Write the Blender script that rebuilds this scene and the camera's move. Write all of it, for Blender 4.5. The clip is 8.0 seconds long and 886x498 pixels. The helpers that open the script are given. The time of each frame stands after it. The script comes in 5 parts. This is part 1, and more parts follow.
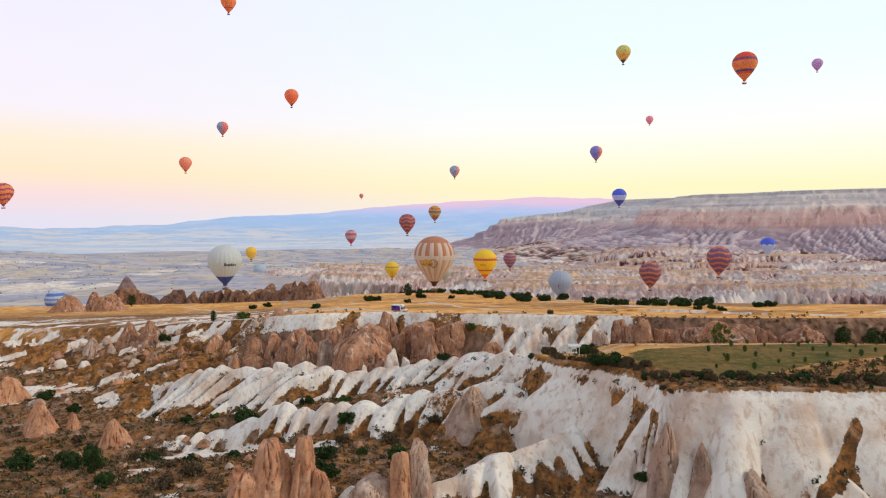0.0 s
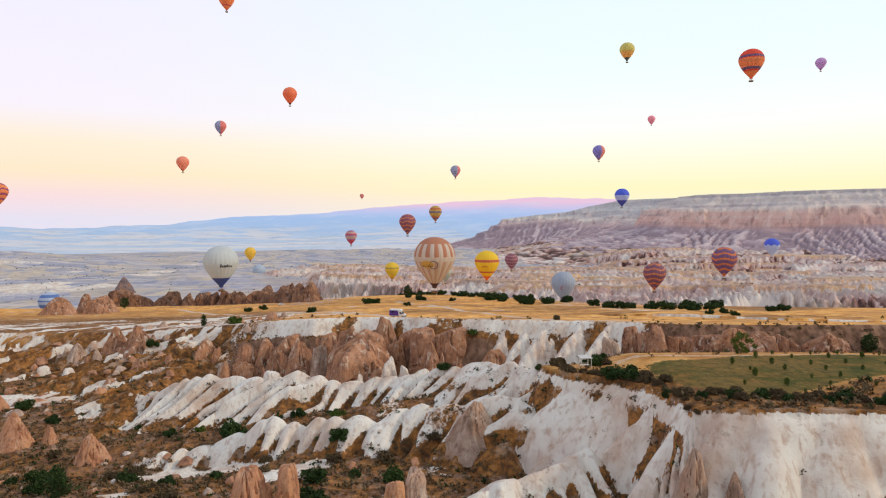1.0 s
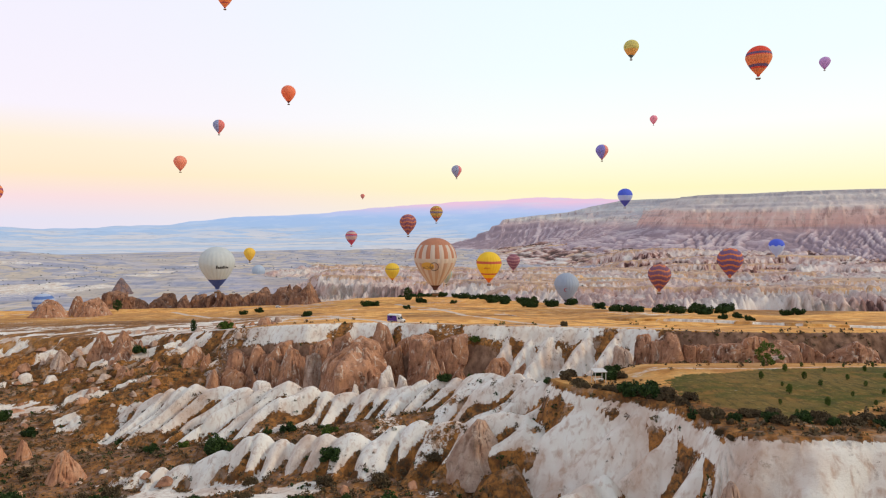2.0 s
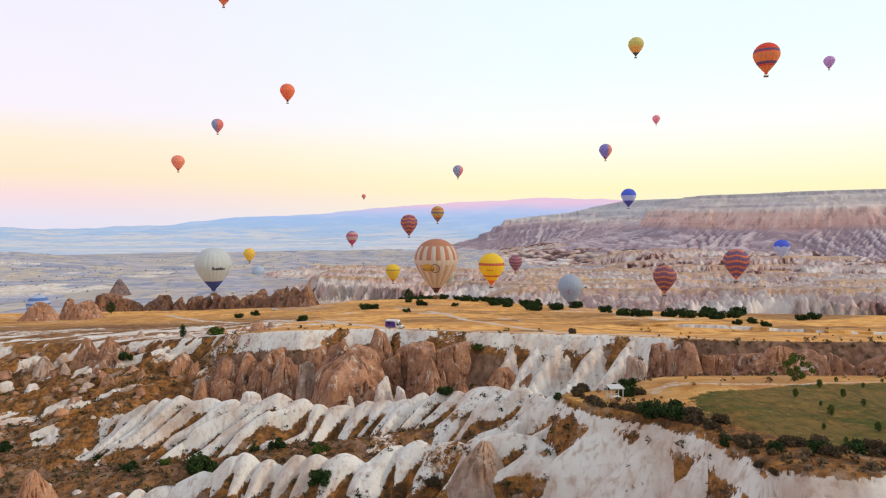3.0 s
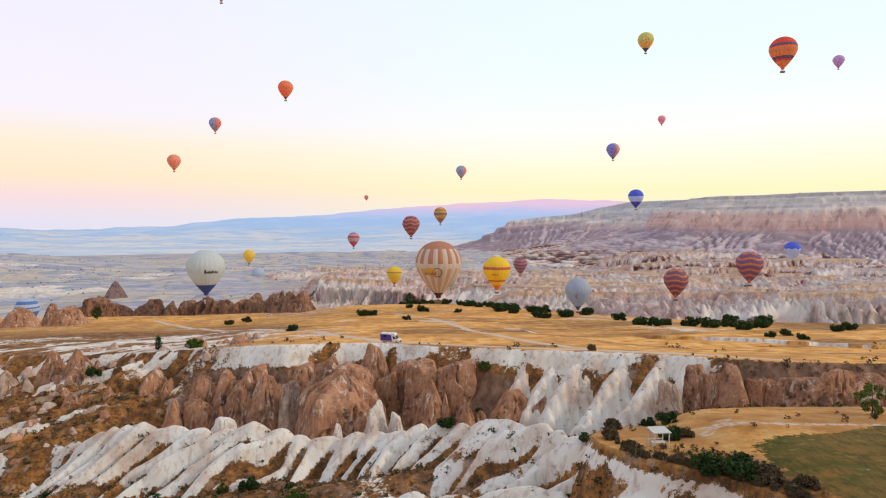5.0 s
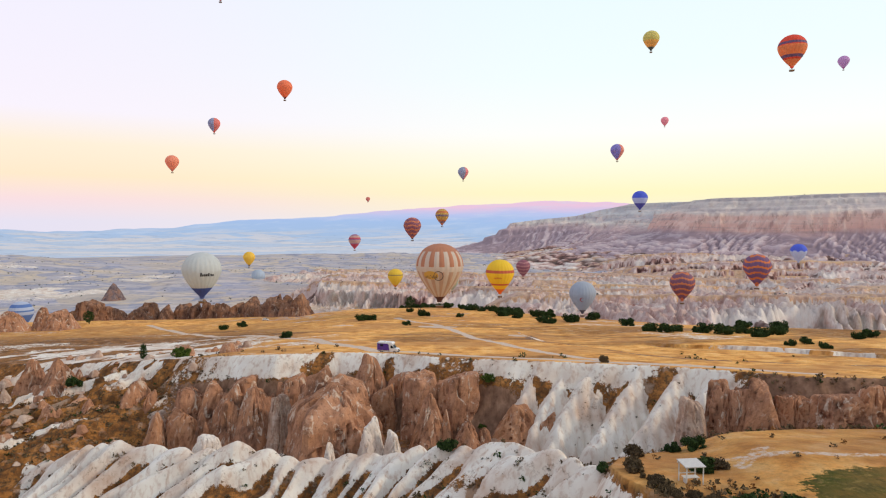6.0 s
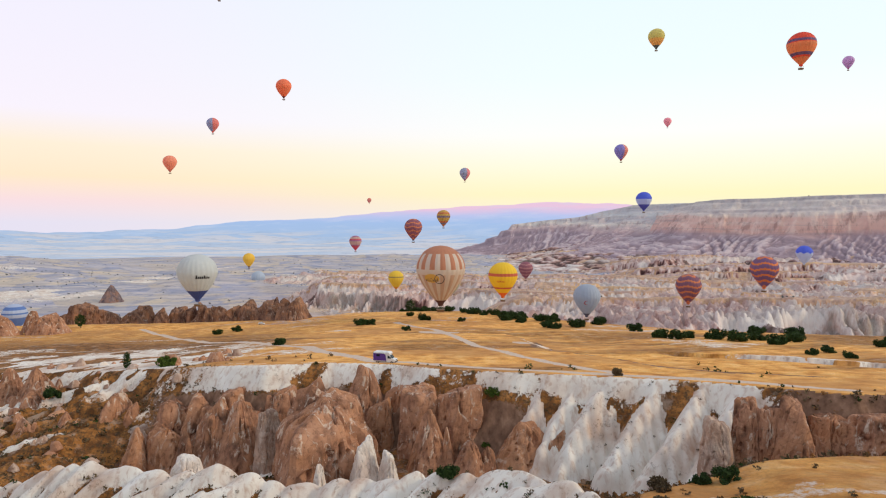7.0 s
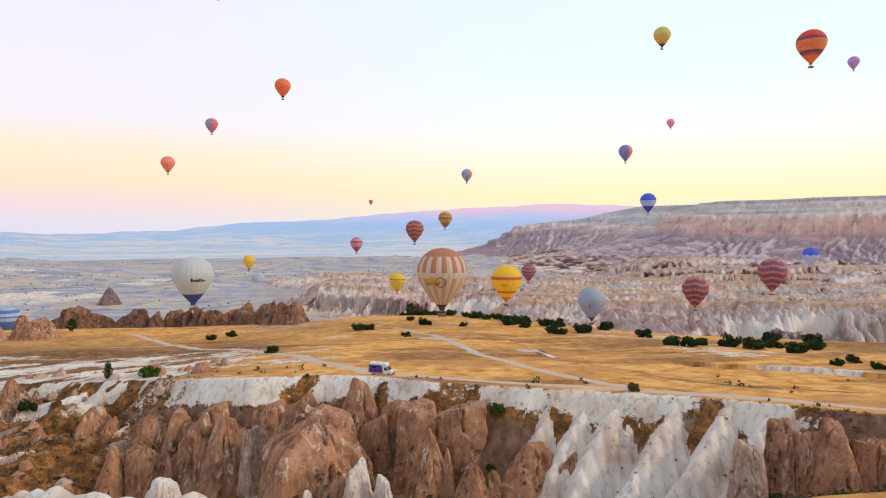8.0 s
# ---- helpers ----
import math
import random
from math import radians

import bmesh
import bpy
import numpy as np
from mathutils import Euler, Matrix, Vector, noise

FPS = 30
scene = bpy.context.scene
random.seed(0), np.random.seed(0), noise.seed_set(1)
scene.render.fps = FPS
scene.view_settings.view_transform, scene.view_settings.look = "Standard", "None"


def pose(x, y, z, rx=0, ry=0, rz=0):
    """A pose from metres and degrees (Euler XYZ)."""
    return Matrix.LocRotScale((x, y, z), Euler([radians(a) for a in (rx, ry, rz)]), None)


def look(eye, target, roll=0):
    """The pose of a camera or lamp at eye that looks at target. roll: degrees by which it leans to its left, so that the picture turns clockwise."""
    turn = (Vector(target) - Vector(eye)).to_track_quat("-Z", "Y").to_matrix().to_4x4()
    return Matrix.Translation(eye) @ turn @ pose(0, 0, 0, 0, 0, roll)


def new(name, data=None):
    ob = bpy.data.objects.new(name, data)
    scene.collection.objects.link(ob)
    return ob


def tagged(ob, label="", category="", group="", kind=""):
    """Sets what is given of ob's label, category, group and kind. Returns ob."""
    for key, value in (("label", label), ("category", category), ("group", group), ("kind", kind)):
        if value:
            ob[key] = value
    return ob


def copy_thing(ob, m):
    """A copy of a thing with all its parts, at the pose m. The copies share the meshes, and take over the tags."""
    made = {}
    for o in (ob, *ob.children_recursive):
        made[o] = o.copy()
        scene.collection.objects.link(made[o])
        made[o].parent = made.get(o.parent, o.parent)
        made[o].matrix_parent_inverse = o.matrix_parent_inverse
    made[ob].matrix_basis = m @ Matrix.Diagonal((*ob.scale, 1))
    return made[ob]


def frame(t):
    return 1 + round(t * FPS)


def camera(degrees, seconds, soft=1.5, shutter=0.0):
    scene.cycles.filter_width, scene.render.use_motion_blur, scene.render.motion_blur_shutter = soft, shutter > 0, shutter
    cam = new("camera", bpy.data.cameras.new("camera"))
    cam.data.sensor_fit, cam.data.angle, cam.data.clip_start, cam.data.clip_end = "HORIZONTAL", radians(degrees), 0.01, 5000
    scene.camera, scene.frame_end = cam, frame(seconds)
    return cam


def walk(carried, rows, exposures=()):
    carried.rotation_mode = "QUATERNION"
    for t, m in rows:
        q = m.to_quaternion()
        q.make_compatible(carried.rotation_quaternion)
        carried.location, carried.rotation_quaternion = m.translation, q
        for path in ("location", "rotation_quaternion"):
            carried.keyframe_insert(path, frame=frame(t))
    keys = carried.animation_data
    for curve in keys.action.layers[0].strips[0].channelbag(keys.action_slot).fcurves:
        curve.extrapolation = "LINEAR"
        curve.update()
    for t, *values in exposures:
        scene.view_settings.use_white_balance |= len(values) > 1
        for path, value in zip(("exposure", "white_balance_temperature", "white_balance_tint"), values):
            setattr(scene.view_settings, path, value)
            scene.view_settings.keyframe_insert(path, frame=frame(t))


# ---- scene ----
cam = camera(69.9, 8.0, soft=1.15)
METRES, EYE, TILT, LEAN, TURN = 90.0, 32.0, -2.8, 0.0, 0.0
ROWS = [
    (0.0, 0.0, 0.0, 0.0, 0.0, 0.0, 0.0),
    (0.5, 0.0004, 0.0627, 0.0034, 0.03, 0.01, -0.01),
    (1.0, 0.0011, 0.126, 0.0069, 0.07, 0.02, -0.02),
    (1.5, 0.0014, 0.1897, 0.0102, 0.11, 0.03, -0.03),
    (3.0, 0.0033, 0.377, 0.0208, 0.29, 0.07, -0.06),
    (3.5, 0.0038, 0.4395, 0.0243, 0.36, 0.09, -0.08),
    (4.0, 0.0043, 0.5022, 0.0272, 0.43, 0.11, -0.11),
    (4.5, 0.0047, 0.5603, 0.0295, 0.49, 0.13, -0.12),
    (6.0, 0.0069, 0.7485, 0.0377, 0.73, 0.35, -0.17),
    (6.5, 0.0072, 0.8086, 0.041, 0.8, 0.41, -0.18),
    (7.0, 0.0078, 0.8724, 0.045, 0.87, 0.46, -0.21),
    (7.5, 0.0078, 0.9354, 0.0483, 0.95, 0.54, -0.22),
    (8.0, 0.0089, 0.9986, 0.0514, 1.04, 0.61, -0.23),
]
walk(cam, [(t, pose(0, 0, EYE, TILT, LEAN, TURN) @ pose(METRES * x, METRES * y, METRES * z, 90 + pitch, roll, yaw)) for t, x, y, z, yaw, pitch, roll in ROWS])

# ---- world, sun, exposure ----
world = bpy.data.worlds.new("dawn_sky")
scene.world = world
world.use_nodes = True
wn, wl = world.node_tree.nodes, world.node_tree.links
wn.clear()


def ramp_node(nodes, stops, interp="EASE"):
    n = nodes.new("ShaderNodeValToRGB")
    n.color_ramp.interpolation = interp
    while len(n.color_ramp.elements) < len(stops):
        n.color_ramp.elements.new(0.5)
    for e, (p, c) in zip(n.color_ramp.elements, stops):
        e.position, e.color = p, (*c, 1)
    return n


SUN_ELEVATION, SUN_AZIMUTH = 29.0, 98.0   # degrees; azimuth clockwise from the flight line
w_out = wn.new("ShaderNodeOutputWorld")
w_bg = wn.new("ShaderNodeBackground")
w_co = wn.new("ShaderNodeTexCoord")
w_sep = wn.new("ShaderNodeSeparateXYZ")
wl.new(w_co.outputs["Generated"], w_sep.inputs[0])
sky_left = ramp_node(wn, [(0.0, (0.80, 0.76, 0.90)), (0.030, (0.94, 0.72, 0.76)), (0.062, (1.0, 0.80, 0.58)),
                          (0.105, (1.0, 0.85, 0.66)), (0.150, (0.95, 0.88, 0.97)), (0.32, (0.90, 0.87, 0.99)), (0.46, (0.62, 0.68, 0.86)), (0.80, (0.58, 0.62, 0.72))], "LINEAR")
sky_right = ramp_node(wn, [(0.0, (0.97, 0.88, 0.74)), (0.045, (1.0, 0.93, 0.56)), (0.085, (1.0, 0.97, 0.74)),
                           (0.135, (1.0, 1.0, 0.96)), (0.22, (0.90, 1.0, 1.0)), (0.36, (0.84, 0.97, 1.0)), (0.50, (0.62, 0.74, 0.90)), (0.82, (0.58, 0.62, 0.72))], "LINEAR")
wl.new(w_sep.outputs["Z"], sky_left.inputs[0])
wl.new(w_sep.outputs["Z"], sky_right.inputs[0])
w_side = wn.new("ShaderNodeMapRange")
w_side.interpolation_type = "SMOOTHSTEP"
w_side.inputs["From Min"].default_value, w_side.inputs["From Max"].default_value = -0.62, 0.22
wl.new(w_sep.outputs["X"], w_side.inputs["Value"])
w_mix = wn.new("ShaderNodeMix")
w_mix.data_type = "RGBA"
wl.new(w_side.outputs[0], w_mix.inputs["Factor"])
wl.new(sky_left.outputs[0], w_mix.inputs[6])
wl.new(sky_right.outputs[0], w_mix.inputs[7])
w_nish = wn.new("ShaderNodeTexSky")
w_nish.sky_type, w_nish.sun_disc = "NISHITA", False
w_nish.sun_elevation, w_nish.sun_rotation = radians(SUN_ELEVATION), radians(SUN_AZIMUTH)
w_scale = wn.new("ShaderNodeMix")
w_scale.data_type, w_scale.blend_type = "RGBA", "ADD"
w_scale.inputs["Factor"].default_value = 0.008
wl.new(w_mix.outputs[2], w_scale.inputs[6])
wl.new(w_nish.outputs[0], w_scale.inputs[7])
wl.new(w_scale.outputs[2], w_bg.inputs["Color"])
w_bg.inputs["Strength"].default_value = 0.98
wl.new(w_bg.outputs[0], w_out.inputs[0])

sun = new("sun", bpy.data.lights.new("sun", "SUN"))
sun.data.energy, sun.data.angle, sun.data.color = 1.6, radians(7), (1.0, 0.82, 0.62)
_a, _e = radians(SUN_AZIMUTH), radians(SUN_ELEVATION)
sun.matrix_world = look((60 * math.sin(_a) * math.cos(_e), 60 * math.cos(_a) * math.cos(_e), 100 + 60 * math.sin(_e)), (0, 0, 100))
scene.view_settings.exposure = 0.0


# ---- materials ----
class Nodes:
    """A node material with short calls."""

    def __init__(self, name, rough=0.9):
        self.mat = bpy.data.materials.new(name)
        self.mat.use_nodes = True
        self.nodes, self.links = self.mat.node_tree.nodes, self.mat.node_tree.links
        self.bsdf = self.nodes["Principled BSDF"]
        self.bsdf.inputs["Roughness"].default_value = rough
        self.bsdf.inputs["Specular IOR Level"].default_value = 0.15
        self.geo = self.nodes.new("ShaderNodeNewGeometry")

    def put(self, socket, value):
        if isinstance(value, bpy.types.NodeSocket):
            self.links.new(value, socket)
        elif isinstance(value, tuple) and len(value) == 3 and socket.type == "RGBA":
            socket.default_value = (*value, 1)
        else:
            socket.default_value = value

    def at(self, stretch=(1, 1, 1), local=False):
        m = self.nodes.new("ShaderNodeVectorMath")
        m.operation = "MULTIPLY"
        if local:
            self.links.new(self.nodes.new("ShaderNodeTexCoord").outputs["Object"], m.inputs[0])
        else:
            self.links.new(self.geo.outputs["Position"], m.inputs[0])
        m.inputs[1].default_value = stretch
        return m.outputs[0]

    def noise(self, scale, detail=4, rough=0.55, vec=None, warp=0.0):
        n = self.nodes.new("ShaderNodeTexNoise")
        n.inputs["Scale"].default_value, n.inputs["Detail"].default_value = scale, detail
        n.inputs["Roughness"].default_value, n.inputs["Distortion"].default_value = rough, warp
        self.links.new(vec or self.geo.outputs["Position"], n.inputs["Vector"])
        return n.outputs["Fac"]

    def cells(self, scale, vec=None, out="Color"):
        n = self.nodes.new("ShaderNodeTexVoronoi")
        n.inputs["Scale"].default_value = scale
        self.links.new(vec or self.geo.outputs["Position"], n.inputs["Vector"])
        return n.outputs[out]

    def ramp(self, fac, *stops):
        n = ramp_node(self.nodes, [(p, c if isinstance(c, tuple) else (c, c, c)) for p, c in stops], "LINEAR")
        self.links.new(fac, n.inputs[0])
        return n.outputs[0]

    def mix(self, fac, a, b, blend="MIX"):
        n = self.nodes.new("ShaderNodeMix")
        n.data_type, n.blend_type = "RGBA", blend
        self.put(n.inputs["Factor"], fac)
        self.put(n.inputs[6], a)
        self.put(n.inputs[7], b)
        return n.outputs[2]

    def math(self, op, a, b=0.0):
        n = self.nodes.new("ShaderNodeMath")
        n.operation = op
        self.put(n.inputs[0], a)
        self.put(n.inputs[1], b)
        return n.outputs[0]

    def attr(self, name):
        n = self.nodes.new("ShaderNodeAttribute")
        n.attribute_name = name
        s = self.nodes.new("ShaderNodeSeparateColor")
        self.links.new(n.outputs["Color"], s.inputs[0])
        return s.outputs

    def colour(self, c):
        self.put(self.bsdf.inputs["Base Color"], c)
        return self

    def bump(self, height, strength=0.5, distance=0.3):
        n = self.nodes.new("ShaderNodeBump")
        n.inputs["Strength"].default_value, n.inputs["Distance"].default_value = strength, distance
        self.links.new(height, n.inputs["Height"])
        self.links.new(n.outputs[0], self.bsdf.inputs["Normal"])
        return self


def land_material():
    """Dry grass and soil, white and pink tuff, red cliff, brown rock, green crop and dust road, by the sheet's zones."""
    m = Nodes("land", 0.95)
    white, green, rock = m.attr("zone")[:3]
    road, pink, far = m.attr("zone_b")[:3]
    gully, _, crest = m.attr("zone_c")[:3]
    n_big, n_mid, n_fine = m.noise(0.035, 3), m.noise(0.22, 4), m.noise(1.6, 5, 0.65)
    grass = m.ramp(n_mid, (0.28, (0.44, 0.18, 0.040)), (0.42, (0.68, 0.31, 0.075)), (0.56, (0.84, 0.44, 0.125)), (0.75, (0.90, 0.56, 0.22)))
    grass = m.mix(m.ramp(n_fine, (0.48, 0.0), (0.70, 0.45)), grass, (0.22, 0.115, 0.04))
    soil = m.ramp(n_fine, (0.3, (0.30, 0.125, 0.045)), (0.7, (0.50, 0.25, 0.10)))
    ground_col = m.mix(m.ramp(n_big, (0.46, 0.0), (0.60, 0.55)), grass, soil)
    rust = m.ramp(m.noise(0.30, 5, 0.65), (0.30, (0.070, 0.034, 0.016)), (0.43, (0.18, 0.076, 0.025)), (0.55, (0.34, 0.145, 0.040)), (0.70, (0.50, 0.23, 0.072)))
    rust = m.mix(m.ramp(m.noise(1.1, 6, 0.75), (0.47, 0.0), (0.60, 0.85)), rust, (0.075, 0.052, 0.030))
    rust = m.mix(m.ramp(m.noise(0.16, 5, 0.7), (0.54, 0.0), (0.64, 0.7)), rust, (0.40, 0.29, 0.21))
    ground_col = m.mix(gully, ground_col, rust)
    # tuff: pale, with rusty streaks that run downhill and grey lichen
    streak = m.noise(0.9, 4, 0.6, m.at((1, 1, 0.16)), 0.4)
    tuff = m.ramp(m.noise(0.11, 4), (0.34, (0.58, 0.44, 0.345)), (0.45, (0.70, 0.61, 0.52)), (0.56, (0.76, 0.71, 0.625)), (0.74, (0.83, 0.80, 0.73)))
    tuff = m.mix(m.ramp(streak, (0.50, 0.0), (0.70, 0.7)), tuff, (0.46, 0.29, 0.20))
    clumped = m.math("MULTIPLY", m.ramp(m.noise(0.8, 6, 0.75), (0.55, 0.0), (0.66, 0.8)), m.ramp(m.noise(0.07, 3), (0.50, 0.0), (0.60, 1.0)))
    tuff = m.mix(clumped, tuff, (0.24, 0.16, 0.11))
    # Gullies are darkened by the crest mask: shade of the relief painted in.
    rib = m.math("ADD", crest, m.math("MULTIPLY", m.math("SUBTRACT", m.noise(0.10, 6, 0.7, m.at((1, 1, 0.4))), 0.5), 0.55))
    pink_shaded = m.ramp(rib, (0.46, (0.085, 0.042, 0.038)), (0.58, (0.27, 0.140, 0.120)), (0.69, (0.48, 0.310, 0.270)), (0.86, (0.74, 0.62, 0.57)))
    pink_shaded = m.mix(m.ramp(m.noise(0.012, 3, 0.5), (0.52, 0.0), (0.60, 0.6)), pink_shaded, m.ramp(rib, (0.48, (0.17, 0.125, 0.105)), (0.80, (0.72, 0.70, 0.66))))
    tuff = m.mix(pink, tuff, pink_shaded)
    brown = m.ramp(m.noise(0.5, 5, 0.6, m.at((1, 1, 0.5))), (0.3, (0.10, 0.055, 0.035)), (0.55, (0.24, 0.135, 0.085)), (0.75, (0.36, 0.23, 0.15)))
    crop = m.ramp(m.noise(0.16, 6, 0.72, m.at((0.6, 1, 1))), (0.38, (0.24, 0.12, 0.028)), (0.47, (0.135, 0.092, 0.016)), (0.55, (0.072, 0.074, 0.010)), (0.68, (0.042, 0.054, 0.008)))
    crop = m.mix(m.ramp(m.noise(0.045, 4, 0.6), (0.46, 0.0), (0.58, 0.75)), crop, (0.19, 0.115, 0.030))
    crop = m.mix(m.ramp(m.noise(0.9, 6, 0.8, m.at((1.0, 0.35, 1))), (0.48, 0.0), (0.60, 0.7)), crop, (0.050, 0.045, 0.012))
    crop = m.mix(m.ramp(m.noise(0.7, 5, 0.75), (0.56, 0.0), (0.66, 0.6)), crop, (0.30, 0.20, 0.06))
    dust = m.ramp(n_fine, (0.3, (0.50, 0.37, 0.28)), (0.7, (0.66, 0.55, 0.46)))
    edge = m.math("MULTIPLY", m.math("SUBTRACT", n_mid, 0.5), 0.9)
    edge_f = m.math("MULTIPLY", m.math("SUBTRACT", m.noise(1.0, 7, 0.78), 0.5), 1.7)

    def sharp(z):
        return m.ramp(m.math("ADD", m.math("ADD", z, edge), edge_f), (0.42, 0.0), (0.52, 1.0))

    # fields, villages and scrub of the wide valley; blue-grey haze is painted into them
    patch = m.mix(m.ramp(m.noise(0.004, 3), (0.45, 0.0), (0.55, 1.0)), m.cells(0.020, m.at((0.5, 0.9, 0.2))), m.cells(0.032, m.at((0.9, 0.45, 0.2))))
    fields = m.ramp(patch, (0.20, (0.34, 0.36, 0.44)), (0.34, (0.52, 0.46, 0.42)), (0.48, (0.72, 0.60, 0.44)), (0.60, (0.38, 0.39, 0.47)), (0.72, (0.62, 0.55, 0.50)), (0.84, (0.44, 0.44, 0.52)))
    # Lilac-blue patches thicken the painted haze.
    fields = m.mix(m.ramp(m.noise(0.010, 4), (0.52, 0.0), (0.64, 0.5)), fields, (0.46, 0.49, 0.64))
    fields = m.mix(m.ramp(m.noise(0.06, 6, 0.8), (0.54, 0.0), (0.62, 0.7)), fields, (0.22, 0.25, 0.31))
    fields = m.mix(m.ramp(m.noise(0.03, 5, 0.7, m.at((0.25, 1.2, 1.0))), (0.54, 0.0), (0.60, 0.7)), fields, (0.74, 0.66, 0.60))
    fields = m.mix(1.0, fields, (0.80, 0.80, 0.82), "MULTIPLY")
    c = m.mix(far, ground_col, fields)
    c = m.mix(sharp(green), c, crop)
    c = m.mix(sharp(rock), c, brown)
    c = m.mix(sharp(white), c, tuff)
    c = m.mix(m.ramp(m.math("ADD", road, edge_f), (0.4, 0.0), (0.6, 1.0)), c, dust)
    m.colour(c)
    fine_h = m.math("ADD", m.math("MULTIPLY", m.noise(2.2, 6, 0.7), 0.25), m.math("MULTIPLY", m.noise(0.10, 5, 0.7, m.at((1, 1, 0.5))), m.math("MULTIPLY", pink, 8.0)))
    m.bump(fine_h, 0.5, 1.0)
    return m.mat


def cliff_material():
    """Layered mesa rock: grey-white beds above a red wall and pink scree."""
    m = Nodes("mesa_rock", 0.95)
    sep = m.nodes.new("ShaderNodeSeparateXYZ")
    wob = m.noise(0.004, 4)
    m.links.new(m.at(), sep.inputs[0])
    h = m.math("ADD", sep.outputs[2], m.math("MULTIPLY", m.math("SUBTRACT", wob, 0.5), 60.0))
    f = m.math("DIVIDE", m.math("ADD", h, 70.0), 200.0)
    high = m.attr("zone_c")[1]
    # The mauve cast of these stops is purple haze put into the colour.
    c_low = m.ramp(f, (0.0, (0.36, 0.25, 0.26)), (0.20, (0.38, 0.26, 0.27)), (0.34, (0.44, 0.30, 0.30)), (0.44, (0.42, 0.33, 0.33)), (0.50, (0.54, 0.48, 0.44)),
                   (0.58, (0.34, 0.31, 0.34)), (0.68, (0.48, 0.46, 0.46)), (0.80, (0.34, 0.32, 0.35)), (0.95, (0.44, 0.42, 0.42)))
    c_high = m.ramp(f, (0.0, (0.36, 0.25, 0.26)), (0.22, (0.38, 0.26, 0.27)), (0.34, (0.45, 0.30, 0.295)), (0.42, (0.58, 0.35, 0.30)), (0.62, (0.62, 0.42, 0.36)),
                    (0.66, (0.60, 0.51, 0.46)), (0.72, (0.42, 0.37, 0.37)), (0.80, (0.53, 0.48, 0.45)), (0.88, (0.35, 0.32, 0.33)), (0.97, (0.40, 0.36, 0.36)))
    c = m.mix(high, m.mix(1.0, c_low, (1.15, 1.18, 1.16), "MULTIPLY"), c_high)
    bed = m.noise(0.02, 5, 0.65, m.at((0.12, 0.12, 4.5)))
    upper = m.ramp(f, (0.50, 0.15), (0.66, 1.0))
    c = m.mix(m.math("MULTIPLY", m.ramp(bed, (0.48, 0.0), (0.60, 0.55)), upper), c, (0.58, 0.52, 0.48))
    c = m.mix(m.ramp(m.noise(0.02, 4, 0.6, m.at((0.1, 0.1, 3.1))), (0.54, 0.0), (0.66, 0.5)), c, (0.27, 0.23, 0.25))
    gully = m.noise(0.045, 6, 0.7, m.at((1, 1, 0.25)), 0.6)
    c = m.mix(m.ramp(gully, (0.54, 0.0), (0.68, 0.4)), c, (0.25, 0.20, 0.21))
    # Upright dark streaks: shading of flutes painted onto the wall.
    flute_shade = m.noise(0.05, 5, 0.65, m.at((1, 1, 0.06)), 0.3)
    wall = m.ramp(f, (0.36, 0.0), (0.41, 1.0), (0.62, 1.0), (0.68, 0.35))
    c = m.mix(m.math("MULTIPLY", m.ramp(flute_shade, (0.53, 0.0), (0.62, 0.55)), wall), c, (0.27, 0.16, 0.145))
    c = m.mix(m.math("MULTIPLY", m.ramp(m.noise(0.035, 5, 0.65, m.at((1, 1, 0.08))), (0.52, 0.0), (0.62, 0.5)), wall), c, (0.72, 0.56, 0.49))
    # Scree gullies are darkened by the crest mask: painted shade.
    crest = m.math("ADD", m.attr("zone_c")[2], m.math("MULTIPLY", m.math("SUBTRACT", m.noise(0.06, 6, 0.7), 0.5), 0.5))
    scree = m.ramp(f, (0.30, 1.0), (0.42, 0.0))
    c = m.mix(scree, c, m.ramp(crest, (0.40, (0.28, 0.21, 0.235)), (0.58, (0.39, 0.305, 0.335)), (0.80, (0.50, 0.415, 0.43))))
    c = m.mix(1.0, c, (1.22, 1.22, 1.20), "MULTIPLY")
    m.colour(c)
    m.bump(m.math("ADD", m.noise(0.07, 6, 0.7, m.at((1, 1, 0.5))), m.math("MULTIPLY", flute_shade, 1.2)), 0.8, 6.0)
    return m.mat


